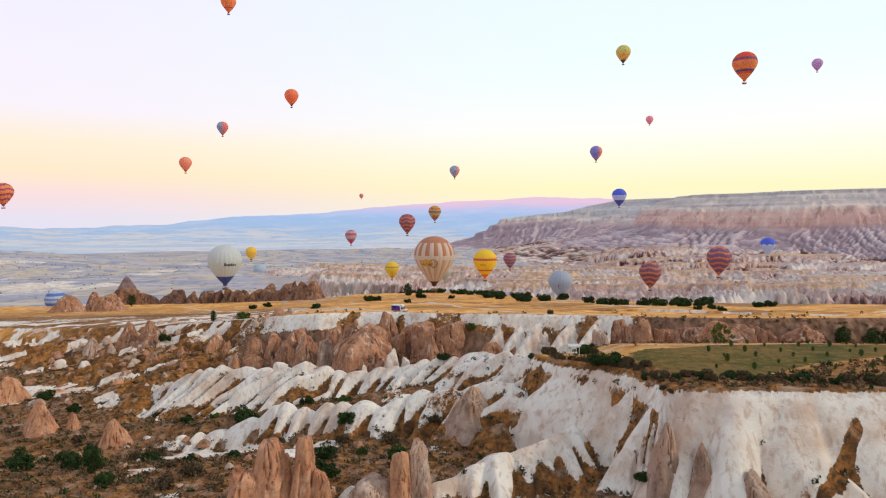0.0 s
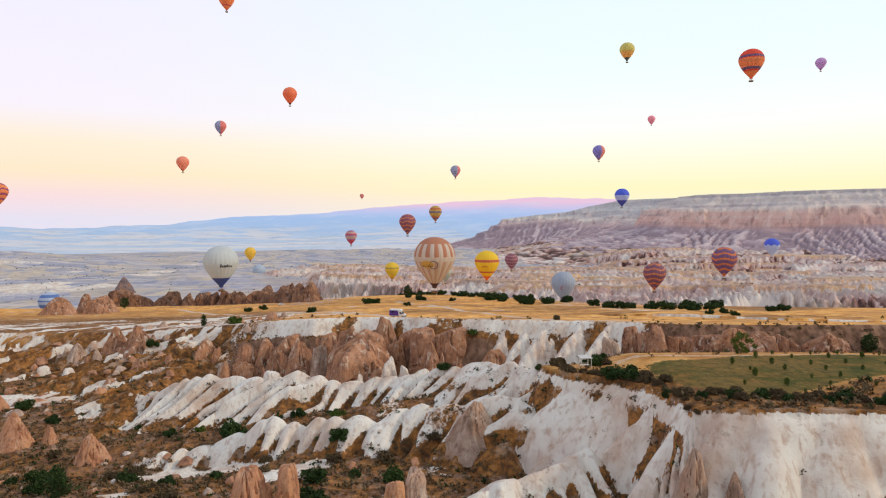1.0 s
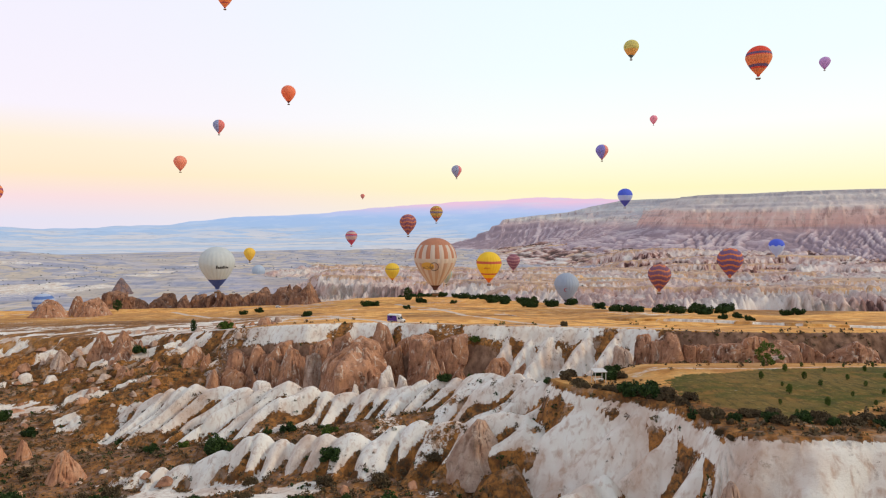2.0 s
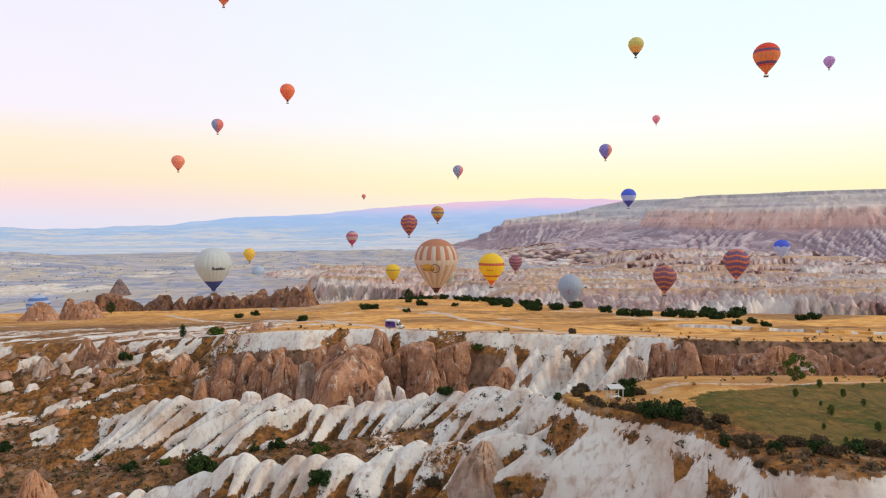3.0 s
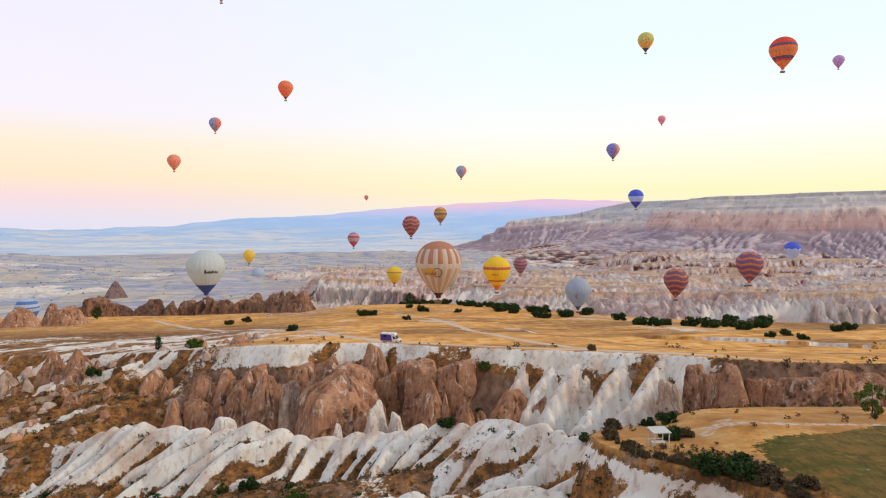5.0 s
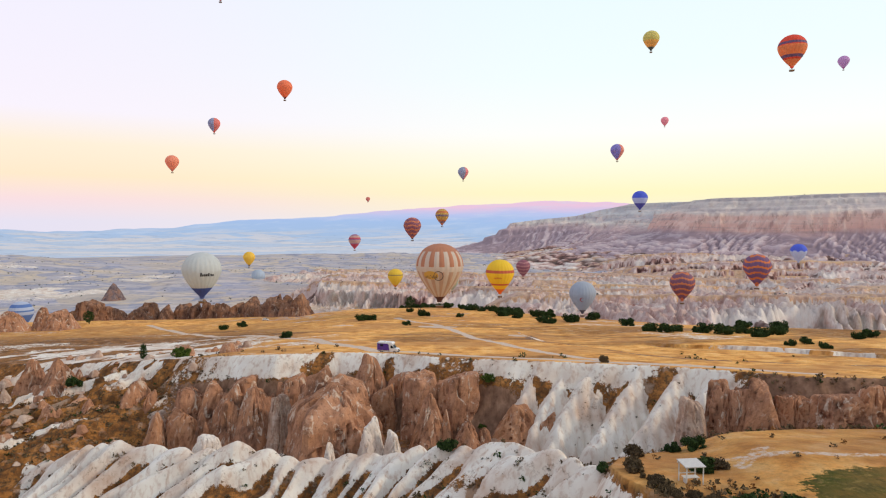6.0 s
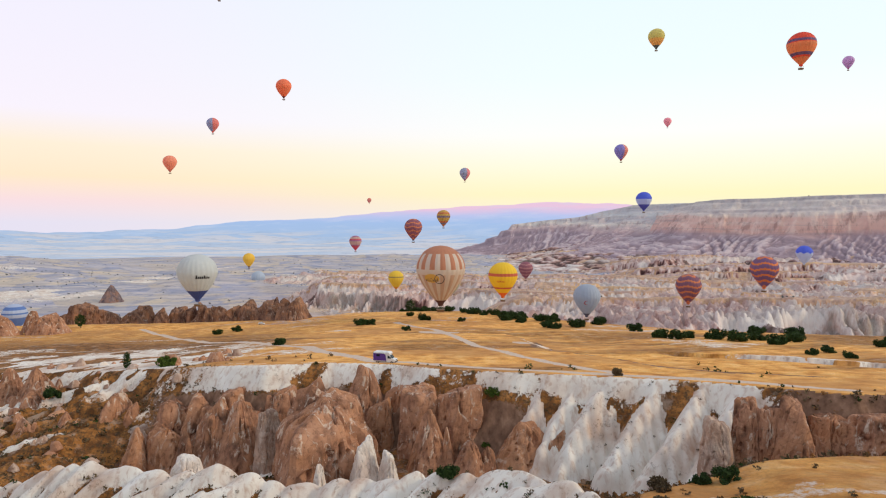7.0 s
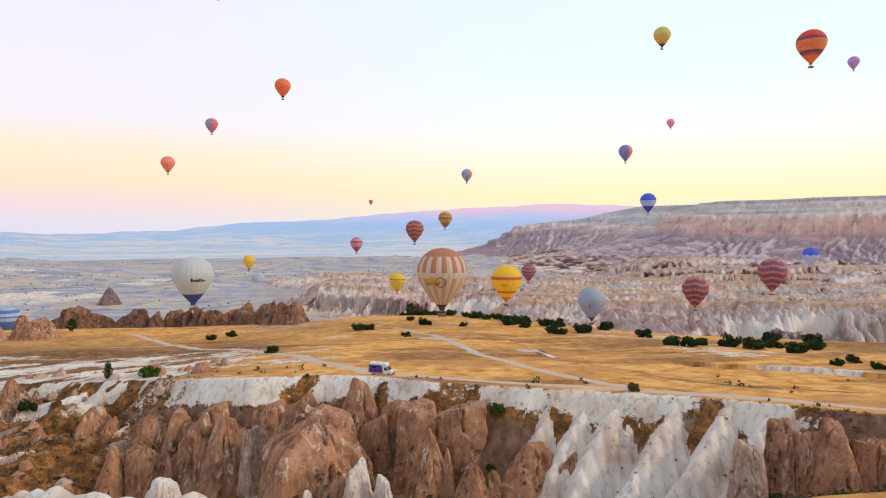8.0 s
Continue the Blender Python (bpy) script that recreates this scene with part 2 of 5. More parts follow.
def rock_material(name, dark, mid, light, pale):
    """Brown tuff with rusty faces, dark varnish, pale scars and thin beds."""
    m = Nodes(name, 0.92)
    n = m.noise(0.30, 6, 0.62, m.at((1, 1, 0.6)))
    c = m.ramp(n, (0.30, dark), (0.44, mid), (0.60, light))
    c = m.mix(m.ramp(m.noise(0.16, 3, 0.5), (0.48, 0.0), (0.62, 0.6)), c, m.mix(0.5, light, (0.50, 0.22, 0.09)))
    c = m.mix(m.ramp(m.noise(1.1, 7, 0.72), (0.54, 0.0), (0.68, 0.6)), c, tuple(v * 0.5 for v in dark))
    c = m.mix(m.ramp(m.noise(0.45, 6, 0.68, m.at((1, 1, 0.45)), 1.4), (0.56, 0.0), (0.63, pale)), c, (0.60, 0.48, 0.38))
    c = m.mix(m.ramp(m.noise(0.6, 4, 0.6, m.at((0.3, 0.3, 2.6))), (0.60, 0.0), (0.72, 0.30)), c, dark)
    edge = m.nodes.new("ShaderNodeTexVoronoi")
    edge.feature = "DISTANCE_TO_EDGE"
    edge.inputs["Scale"].default_value = 0.33
    m.links.new(m.at((1, 1, 0.14)), edge.inputs["Vector"])
    crack = m.ramp(edge.outputs["Distance"], (0.0, 0.0), (0.09, 1.0))
    c = m.mix(m.ramp(edge.outputs["Distance"], (0.0, 0.18), (0.03, 0.0)), c, tuple(v * 0.4 for v in dark))
    m.colour(c)
    m.bump(m.math("ADD", m.math("MULTIPLY", crack, 0.22), m.noise(1.1, 7, 0.7, m.at((1, 1, 0.7)))), 0.55, 0.45)
    return m.mat


MAT_LAND, MAT_CLIFF = land_material(), cliff_material()
MAT_ROCKS = [rock_material("brown_tuff", (0.095, 0.052, 0.036), (0.30, 0.148, 0.088), (0.46, 0.245, 0.148), 0.85),
             rock_material("orange_tuff", (0.17, 0.080, 0.045), (0.36, 0.175, 0.095), (0.48, 0.26, 0.15), 0.5),
             rock_material("grey_tuff", (0.20, 0.125, 0.09), (0.37, 0.24, 0.175), (0.54, 0.42, 0.34), 0.8),
             rock_material("white_tuff", (0.56, 0.45, 0.37), (0.72, 0.65, 0.57), (0.78, 0.74, 0.68), 0.9),
             rock_material("buff_tuff", (0.20, 0.125, 0.085), (0.33, 0.21, 0.15), (0.46, 0.33, 0.25), 0.45),
             rock_material("dark_tuff", (0.07, 0.038, 0.030), (0.17, 0.090, 0.062), (0.28, 0.155, 0.10), 0.4),
             rock_material("apricot_tuff", (0.24, 0.105, 0.060), (0.45, 0.21, 0.115), (0.60, 0.33, 0.195), 0.3),
             # The last rock is tinted violet: distance haze put into its colour.
             rock_material("hazed_tuff", (0.080, 0.058, 0.062), (0.150, 0.108, 0.112), (0.220, 0.165, 0.165), 0.2)]


# ---- forms ----
def lattice(ix, iy, seed):
    n = (ix * 374761393 + iy * 668265263 + seed * 974634777) & 0x7FFFFFFF
    n = ((n ^ (n >> 13)) * 1274126177) & 0x7FFFFFFF
    return ((n ^ (n >> 16)) & 0xFFFF) / 32767.5 - 1.0


def value_noise(x, y, seed):
    fx, fy = np.floor(x), np.floor(y)
    ix, iy = fx.astype(np.int64), fy.astype(np.int64)
    u, v = x - fx, y - fy
    u, v = u * u * u * (u * (u * 6 - 15) + 10), v * v * v * (v * (v * 6 - 15) + 10)
    a, b = lattice(ix, iy, seed), lattice(ix + 1, iy, seed)
    c, d = lattice(ix, iy + 1, seed), lattice(ix + 1, iy + 1, seed)
    return (a + (b - a) * u) * (1 - v) + (c + (d - c) * u) * v


def fbm(x, y, size, octaves, seed):
    out, amp, total = 0.0, 1.0, 0.0
    for k in range(octaves):
        out = out + amp * value_noise(x / size + 17.3 * k, y / size - 9.1 * k, seed + k)
        total += amp
        amp, size = amp * 0.5, size * 0.5
    return out / total


def step(a, b, x):
    t = np.clip((x - a) / (b - a), 0, 1)
    return t * t * (3 - 2 * t)


def along(x, y, line):
    """Distance to a line of points (x, y, values...), the way along it, the side (+ to the right of its run) and its values there."""
    pts = np.array(line, float)
    best = np.full(x.shape, 1e18)
    s_at, side = np.zeros(x.shape), np.zeros(x.shape)
    vals = [np.zeros(x.shape) for _ in range(pts.shape[1] - 2)]
    run = 0.0
    for a, b in zip(pts[:-1], pts[1:]):
        ex, ey = b[0] - a[0], b[1] - a[1]
        length = math.hypot(ex, ey)
        px, py = x - a[0], y - a[1]
        t = np.clip((px * ex + py * ey) / length ** 2, 0, 1)
        d2 = (px - t * ex) ** 2 + (py - t * ey) ** 2
        m = d2 < best
        best = np.where(m, d2, best)
        s_at = np.where(m, run + t * length, s_at)
        side = np.where(m, np.sign(px * ey - py * ex), side)
        for k, v in enumerate(vals):
            vals[k] = np.where(m, a[2 + k] + t * (b[2 + k] - a[2 + k]), v)
        run += length
    return np.sqrt(best), s_at, side, vals


def inside(x, y, ring):
    res = np.zeros(x.shape, bool)
    for (ax, ay, *_), (bx, by, *_) in zip(ring, ring[1:] + ring[:1]):
        cross = ((ay > y) != (by > y)) & (x < (bx - ax) * (y - ay) / (by - ay + 1e-12) + ax)
        res ^= cross
    return res


def flutes(s, width, wob):
    """Rounded ribs with sharp gullies between: 1 on a rib, 0 in a gully."""
    return np.abs(np.sin(np.pi * (s / width + wob)))


def crests(x, y, size, seed):
    """Sharp branching crests between gullies: 1 on a crest, 0 in a gully."""
    out, total, amp = 0.0, 0.0, 1.0
    for k in range(3):
        out = out + amp * (1 - np.abs(value_noise(x / size + 5.7 * k, y / size - 3.1 * k, seed + k)) * 1.5)
        total, amp, size = total + amp, amp * 0.42, size * 0.47
    return np.clip(out / total, 0, 1)


def uneven(s, width, wob, seed):
    """Flutes whose ribs differ in height."""
    q = s / width + wob
    i = np.floor(q).astype(np.int64)
    return np.abs(np.sin(np.pi * q)) * (0.72 + 0.34 * lattice(i, i * 0 + seed, seed))


# ---- the land's plan ----
FIELD_EDGE = [(420, 94), (150, 99), (100, 101.5), (70, 102.6), (53, 103.3), (46, 103.6), (42, 105.2), (39.5, 109.5), (39, 117), (38, 124), (35.2, 129.5), (32.5, 133.5),
              (28.5, 136.2), (24.5, 139.5), (22, 145), (22, 152), (25, 159), (36, 167), (60, 173), (110, 174), (420, 171)]
PLATEAU_FRONT = [(-700, 420), (-420, 350), (-250, 305), (-160, 284), (-110, 268), (-85, 256), (-62, 244), (-46, 237), (-30, 240), (-16, 237), (-4, 229),
                 (14, 221.5), (30, 217), (45, 212), (56, 206), (66, 198), (73, 193), (88, 191), (115, 191), (160, 196), (420, 214)]
PLATEAU_BACK = [(420, 330), (240, 340), (165, 362), (125, 392), (84, 432), (40, 480), (-10, 560), (-90, 610), (-200, 625), (-330, 600), (-700, 560)]
RIDGE_ONE = [(24, 151, -1.8), (19, 160, -2.4), (11, 171, -4.6), (-4, 181, -8.6), (-14, 186, -11.4), (-24, 189, -13.6), (-31, 190, -13.2), (-42, 191.5, -11.8),
             (-50, 194, -14.6), (-60, 198, -14.8), (-73, 202, -16.2), (-90, 208, -21.4), (-112, 214, -28), (-140, 222, -36)]
RIDGE_TWO = [(16, 143, -4.5), (8, 146, -7.0), (0.6, 148.5, -9.6), (-8.6, 152, -10.6), (-14, 151, -12.6), (-19, 152, -12.0), (-27, 154.3, -13.2), (-33.6, 156, -16.2),
             (-41, 158, -14.6), (-47, 159, -18.5), (-52, 160, -20.5), (-64, 161, -24.0), (-84, 164, -30)]
SPUR_ONE = [(25, 119, -7.5), (21, 116, -8.2), (15, 113, -9.2), (8.6, 111, -10.4), (0, 108, -13.5), (-8, 105, -14.2), (-22, 102, -15.5), (-36, 99, -18)]
ROAD = [(-47, 285), (-39, 270), (-20, 245.5), (-11, 244), (13, 228.5), (26, 224), (38, 218), (54.5, 211), (65.5, 206), (76, 199)]
BROW_RIBS = [[(29.3, 137.2, 0.3), (22, 137.6, -4.6), (10.5, 139.5, -15.5)], [(33, 134, 0.3), (27, 134.2, -5.4), (17, 135, -15.5)], [(36.4, 130.3, 0.9), (29, 130.3, -4.2), (17.5, 130.6, -15.5)],
             [(40.2, 122.5, 1.4), (32.5, 121.6, -5.0), (21, 120, -16)], [(41.2, 114, 2.2), (34, 111, -5.8), (26, 107, -16)]]
SLOPE_RIBS = [[(37, 216, -1.6), (31, 212.5, -4.0), (25.5, 207.5, -10.5), (22, 203, -17)], [(43.5, 211.5, -1.8), (38, 206, -6.5), (31, 200, -14)], [(51, 207, -1.2), (45, 201, -6.5), (37.5, 195.5, -13)],
              [(22, 220, -2.2), (18.5, 215.5, -7), (14.5, 211, -13)], [(29.5, 218, -1.9), (24, 213, -7), (19, 208, -14)], [(57, 203, -0.8), (51, 197, -6), (45, 191, -12)]]
TRACK = [(-31, 433), (-5, 371), (9, 291), (20, 259), (29, 242), (38, 222)]
TRACK_LEFT = [(-187, 457), (-120, 372), (-71, 314), (-47, 285)]
TRACK_FAR = [(-150, 470), (-129, 487), (-105, 503), (-62, 510)]
CANYON_LINES = [  # rim line, height, drop, flute width
    ([(60, 690), (110, 650), (145, 640), (210, 668), (280, 655), (350, 690), (418, 690), (600, 730), (900, 800), (1500, 900)], -41, 46, 12.0),
    ([(100, 800), (200, 770), (300, 790), (420, 770), (600, 820), (1500, 980)], -47, 22, 9.0),
    ([(-700, 1120), (-400, 1010), (-240, 950), (-100, 925), (60, 885), (150, 850), (260, 890), (420, 880), (700, 930), (1500, 1100)], -51, 28, 14.0),
    ([(-400, 1120), (-150, 1050), (80, 1010), (300, 1030), (520, 1010), (900, 1100), (1500, 1200)], -52, 22, 13.0),
    ([(-500, 1330), (-200, 1240), (100, 1180), (380, 1190), (700, 1200), (1500, 1330)], -51, 20, 15.0),
    ([(-100, 1440), (200, 1390), (500, 1360), (800, 1400), (1500, 1500)], -47, 20, 17.0),
    ([(100, 1690), (400, 1610), (700, 1560), (1000, 1540), (1500, 1500)], -40, 24, 20.0)]
MESA_HIGH = [(2600, 1150, 122), (1700, 1540, 118), (1235, 1750, 114), (1000, 1860, 110), (900, 1980, 107), (800, 2036, 106), (830, 2400, 104), (1300, 3200, 100), (2600, 3400, 100)]
MESA_LOW = [(1400, 2150, 108), (960, 2330, 107), (800, 2450, 107), (705, 2560, 104), (600, 2630, 82), (520, 2700, 58), (385, 2760, 43), (262, 2800, 28), (300, 3100, 20), (1400, 3300, 60)]


def plateau_top(x, y):
    left = np.log1p(np.exp(np.clip((-58 - x) / 12, -30, 30))) * 12
    z = -1.4 - 0.11 * (np.minimum(y, 400) - 220) - 0.07 * np.maximum(y - 400, 0)
    return z - 16 * (1 - np.exp(-0.17 * left / 16)) * step(330, 250, y) - 9 * (1 - np.exp(-0.12 * left / 9)) * step(250, 330, y)


def far_land(x, y):
    """The valley, the badlands and the mesa: height, white tuff, pink tuff, far fields, mesa, high mesa, crest."""
    shape = x.shape
    white, pink, far, mesa = (np.zeros(shape) for _ in range(4))
    crest_at = np.full(shape, 0.6)
    r = np.hypot(x, y)
    n1, n2 = fbm(x, y, 40, 3, 11), fbm(x, y, 9, 4, 23)
    # the wide valley
    z = -84 + 3 * fbm(x, y, 260, 3, 41) - 34 * step(2350, 2750, r)
    hills = step(1000, 1300, r) * step(2300, 1500, r) * step(-150, -420, x)
    z = z + hills * (9 * np.maximum(0, fbm(x, y, 220, 4, 43) + 0.05) + 3 * fbm(x, y, 40, 3, 47))
    z = z + 40 * np.exp(-(((x + 1250) / 330) ** 2 + ((y - 1560) / 220) ** 2)) * (1 + 0.3 * fbm(x, y, 90, 3, 44))
    white = np.maximum(white, hills * step(0.1, 0.45, fbm(x, y, 120, 4, 49)) * 0.75)
    # With distance the land takes the fields' hazed colours.
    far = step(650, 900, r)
    # right-hand benches that climb to the mesa's foot
    bench = step(-420, 200, x + 0.25 * (y - 1000)) * step(500, 640, y)
    z = z + bench * 8 * fbm(x, y, 60, 4, 51)
    far = far * (1 - 0.75 * bench * step(1300, 1050, r))
    west = step(-0.19, -0.30, x / np.maximum(y, 1) + 0.10 * fbm(x, y, 120, 3, 55))
    layer = fbm(x * 0.3, y * 1.7, 60, 3, 79)
    wx, wy = x + 16 * fbm(x, y, 60, 3, 54), y + 22 * fbm(x, y, 70, 3, 56)
    carve = 0.62 * crests(wx + 0.40 * wy, wy * 0.24, 18, 57) + 0.38 * crests(wx - 0.15 * wy, wy * 0.26, 8.5, 58)
    hollow = crests(wx, wy * 0.7, 75, 59)
    for line, top, drop, w in CANYON_LINES:
        d, s, side, _ = along(x, y, line)
        key = int(w)
        dd = np.where(side > 0, d, -d) + 52 * fbm(x, y, 170, 3, 71 + key) + 24 * fbm(x, y, 45, 3, 73 + key) + 24 * (hollow - 0.6) + 9 * (carve - 0.5)
        span = 2.5 * drop + 12
        cut = np.clip(dd / span, 0, 1)
        face = step(-6, 3, dd)
        strip = step(0.30, 0.40, layer + 0.12 * n2) * (1 - face)
        lvl = top + 1.5 * n1 - np.clip(-dd, 0, 1500) * 0.055 - 45 * west - (34 * step(90, -10, x) if key in (9, 12) and top > -50 else 0) - (44 * step(470, 170, x - 0.15 * (y - 1200)) if key > 14 else 0)
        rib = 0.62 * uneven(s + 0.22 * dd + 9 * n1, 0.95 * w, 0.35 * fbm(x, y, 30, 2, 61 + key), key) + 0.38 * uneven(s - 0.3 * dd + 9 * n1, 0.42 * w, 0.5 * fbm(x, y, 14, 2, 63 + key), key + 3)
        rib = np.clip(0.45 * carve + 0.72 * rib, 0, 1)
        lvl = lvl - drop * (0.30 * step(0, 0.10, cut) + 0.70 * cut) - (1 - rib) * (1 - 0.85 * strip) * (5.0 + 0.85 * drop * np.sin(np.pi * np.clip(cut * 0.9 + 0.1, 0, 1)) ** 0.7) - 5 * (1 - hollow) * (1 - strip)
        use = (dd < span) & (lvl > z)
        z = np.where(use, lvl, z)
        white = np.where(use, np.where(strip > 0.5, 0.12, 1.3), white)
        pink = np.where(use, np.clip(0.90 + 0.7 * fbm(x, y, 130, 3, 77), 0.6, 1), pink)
        # Mask for painted gully shade; rims keep their own white caps.
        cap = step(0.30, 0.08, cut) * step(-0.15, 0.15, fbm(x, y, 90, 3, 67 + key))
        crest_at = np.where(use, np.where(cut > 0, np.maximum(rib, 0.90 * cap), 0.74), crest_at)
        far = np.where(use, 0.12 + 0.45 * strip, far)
    # mesa
    high = np.zeros(shape)
    for tall, line, prof in ((1.0, MESA_HIGH, [(-400, 6), (-60, 3), (0, 0), (9, -10), (30, -15), (38, -27), (66, -33), (74, -40), (92, -44), (104, -66), (112, -72), (128, -102), (170, -112), (300, -136), (560, -160), (800, -182)]),
                             (0.0, MESA_LOW, [(-300, 10), (0, 0), (14, -22), (50, -30), (62, -50), (110, -62), (124, -80), (240, -104), (450, -132), (700, -165)])):
        d, s, side, v = along(x, y, line)
        warp = 1.5 * fbm(x, y, 110, 3, 85)
        dd = np.where(inside(x, y, line), -d, d) + 26 * fbm(x, y, 150, 4, 83) + 11 * (uneven(s, 46, warp, 6) - 0.5) + 4.5 * (uneven(s, 15, 2.2 * warp, 8) - 0.5) + 3 * fbm(x, y, 18, 2, 86)
        pz = np.interp(dd, [p[0] for p in prof], [p[1] for p in prof])
        gul = 0.55 * uneven(s + 0.2 * dd + 14 * n1, 27, 0.4 * warp, 9) + 0.45 * uneven(s - 0.25 * dd + 10 * n1, 11, 0.8 * warp, 12)
        lvl = v[0] * np.clip(1 - np.clip(dd, 0, None) / 4000, 0, 1) + pz - step(120, 190, dd) * 17 * (0.75 - gul) - step(160, 330, dd) * 8 * np.abs(fbm(x, y, 90, 3, 87))
        use = (dd < 790) & (lvl > z)
        z = np.where(use, lvl, z)
        mesa = np.where(use & (dd < 420 + 160 * n1), 1.0, mesa)
        high = np.where(use, tall, high)
        pink = np.where(use, 0.95, pink)
        white = np.where(use, np.clip(1.15 - 1.2 * step(0.15, 0.4, layer), 0.1, 1.2), white)
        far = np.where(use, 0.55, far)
        # Scree gullies, for the shade painted into their colour.
        crest_at = np.where(use, gul, crest_at)
    return z, white, pink, far, mesa, high, crest_at


def near_land(x, y):
    """The gullies, the dry plateau and the field: height, white tuff, green crop, brown rock, road, pink tuff, rusty soil."""
    shape = x.shape
    road = np.zeros(shape)
    n1, n2, n3 = fbm(x, y, 40, 3, 11), fbm(x, y, 9, 4, 23), fbm(x, y, 2.4, 3, 31)
    # the gullies before the plateau
    deep = step(-5, -85, x)
    floor = -15 - (4 + 10.5 * deep) * step(105, 165, y) + 1.6 * n1 + 0.9 * n2 + 0.25 * n3
    floor = floor + 2.6 * np.exp(-((y - 177) / 11) ** 2) * step(-100, -75, x) * step(-15, -35, x)
    floor = floor + 6.5 * np.exp(-((y - 169 - 0.3 * x) / 9) ** 2) * step(-46, -24, x) * step(22, 6, x)
    floor = floor - 10 * step(150, 420, np.abs(x)) + 5 * step(60, -120, y) - 75 * step(275, 345, y)
    zn, wn_, rk = floor, np.clip(0.12 + 0.9 * step(0.18, 0.42, fbm(x, y, 15, 4, 91)) * step(0.0, 0.6, deep + 0.2), 0, 0.85), np.full(shape, 0.40)

    def take(level, whiteness, rockiness=0.0):
        nonlocal zn, wn_, rk
        m = level > zn
        zn, wn_, rk = np.where(m, level, zn), np.where(m, whiteness, wn_), np.where(m, rockiness, rk)

    def ridge(line, front, back, w, amp, shear, foot, bumps=1.4, clean=False):
        d, s, side, v = along(x, y, line)
        rounded = np.sqrt(d * d + 1.4) - 1.18
        wob = 1.25 * fbm(x, y, 22, 2, int(w * 10)) + 0.30 * fbm(x, y, 7, 2, int(w * 10) + 3)
        amp = amp * (0.85 + 0.75 * fbm(x, y, 17, 2, int(w * 10) + 7))
        shear = shear * (1 + 0.7 * n1)
        f = uneven(s - shear * d, w, wob, int(w * 7))
        f2 = uneven(s - shear * 1.2 * d, w * 0.43, 1.9 * wob, 5)
        crest = v[0] + bumps * ((f - 0.6) + 0.5 * n2 + 0.9 * fbm(x, y, 19, 2, 117))
        slope = np.where(side > 0, back, front)
        grow = np.clip(d / 5.0, 0, 1)
        lvl = crest - slope * rounded - grow * (amp * (1 - f) + 0.22 * amp * (1 - f2)) + 0.10 * n3
        fall = v[0] - lvl
        wht = np.clip(1.05 - step(foot * 0.6, foot * 1.1, fall + 1.5 * n1 + 2.5 * (0.5 - f)) * 0.95 - 0.5 * step(0.12, 0.45, n2) - 0.9 * step(0.50, 0.2, f + 0.25 * n2) * step(1.5, 4, fall), 0, 1)
        if clean:
            wht = np.clip(1.1 - 0.55 * step(0.2, 0.5, n2) * step(3, 7, fall) - 0.7 * step(11, 15, fall + 3 * n2), 0, 1)
        take(lvl, wht * (0.25 + 0.75 * step(-112, -80, x)))

    ridge(RIDGE_TWO, 0.92, 0.75, 6.0, 3.2, 0.45, 5.5)
    ridge(SPUR_ONE, 0.80, 0.70, 4.4, 3.6, 0.45, 4.6, 0.5)
    ridge(RIDGE_ONE, 0.66, 1.15, 6.2, 3.4, 0.75, 11.0)
    # plateau of dry grass
    ring = PLATEAU_FRONT + PLATEAU_BACK
    d, s, side, _ = along(x, y, ring + ring[:1])
    ins = inside(x, y, ring)
    front_edge = y < 330 - 0.1 * np.abs(x)
    top = plateau_top(x, y)
    lump = 0.8 * n1 + 0.35 * n2
    crag = step(-98, -60, x) * step(26, 10, x)
    ribbed = step(12, 20, x) * step(62, 54, x)
    slope = 0.34 + 0.44 * step(-95, -50, x) + 0.35 * step(50, 70, x) + 1.0 * crag + 0.75 * ribbed
    wob = 0.8 * fbm(x, y, 26, 2, 101) + 0.3 * fbm(x, y, 8, 2, 102)
    f = uneven(s + 0.75 * d, 9.5, wob, 31)
    f2 = uneven(s + 0.95 * d, 3.5, 1.9 * wob, 37)
    grow = np.clip(d / 6, 0, 1)
    out_front = top - slope * (np.sqrt(d * d + 2) - 1.4) - grow * (4.4 * (1 - f) + 2.0 * (1 - f2)) * (1 - 0.6 * crag) - 2.2 * grow * (1 - crag) * np.abs(fbm(x + 0.8 * y, y, 6, 3, 105)) + 0.2 * n3
    fb = flutes(s + 0.2 * d, 15, 0.5 * fbm(x, y, 50, 3, 103))
    out_back = top - 0.55 * d - np.clip(d / 12, 0, 1) * 8 * (1 - fb)
    plate = np.where(ins, top + lump * np.clip(d / 9, 0, 1), np.where(front_edge, out_front, np.maximum(out_back, -100)))
    # low terraces with pale broken banks across the right of the plateau
    xm, ym = x + 7 * n1 + 2 * n2, y + 9 * n1 + 2 * n2
    dt, _, sd, _ = along(xm, ym, [(29, 325), (34, 280), (42, 264), (53, 238), (66, 225), (90, 216), (190, 206)])
    bank = np.exp(-(dt / 2.6) ** 2) * step(0.25, -0.1, n2)
    plate = plate - ins * 1.3 * step(3.0, -3.0, np.where(sd > 0, dt, -dt)) * step(60, 20, dt)
    dt2, _, sd2, _ = along(xm, ym, [(76, 279), (83, 273), (94, 266), (103, 260), (111, 254), (140, 240), (200, 222)])
    bank2 = np.exp(-(dt2 / (2.4 + 1.6 * n2)) ** 2) * step(78, 92, x)
    plate = plate - ins * 2.0 * np.exp(-(dt2 / 5) ** 2) * np.where(sd2 > 0, 1, 0)
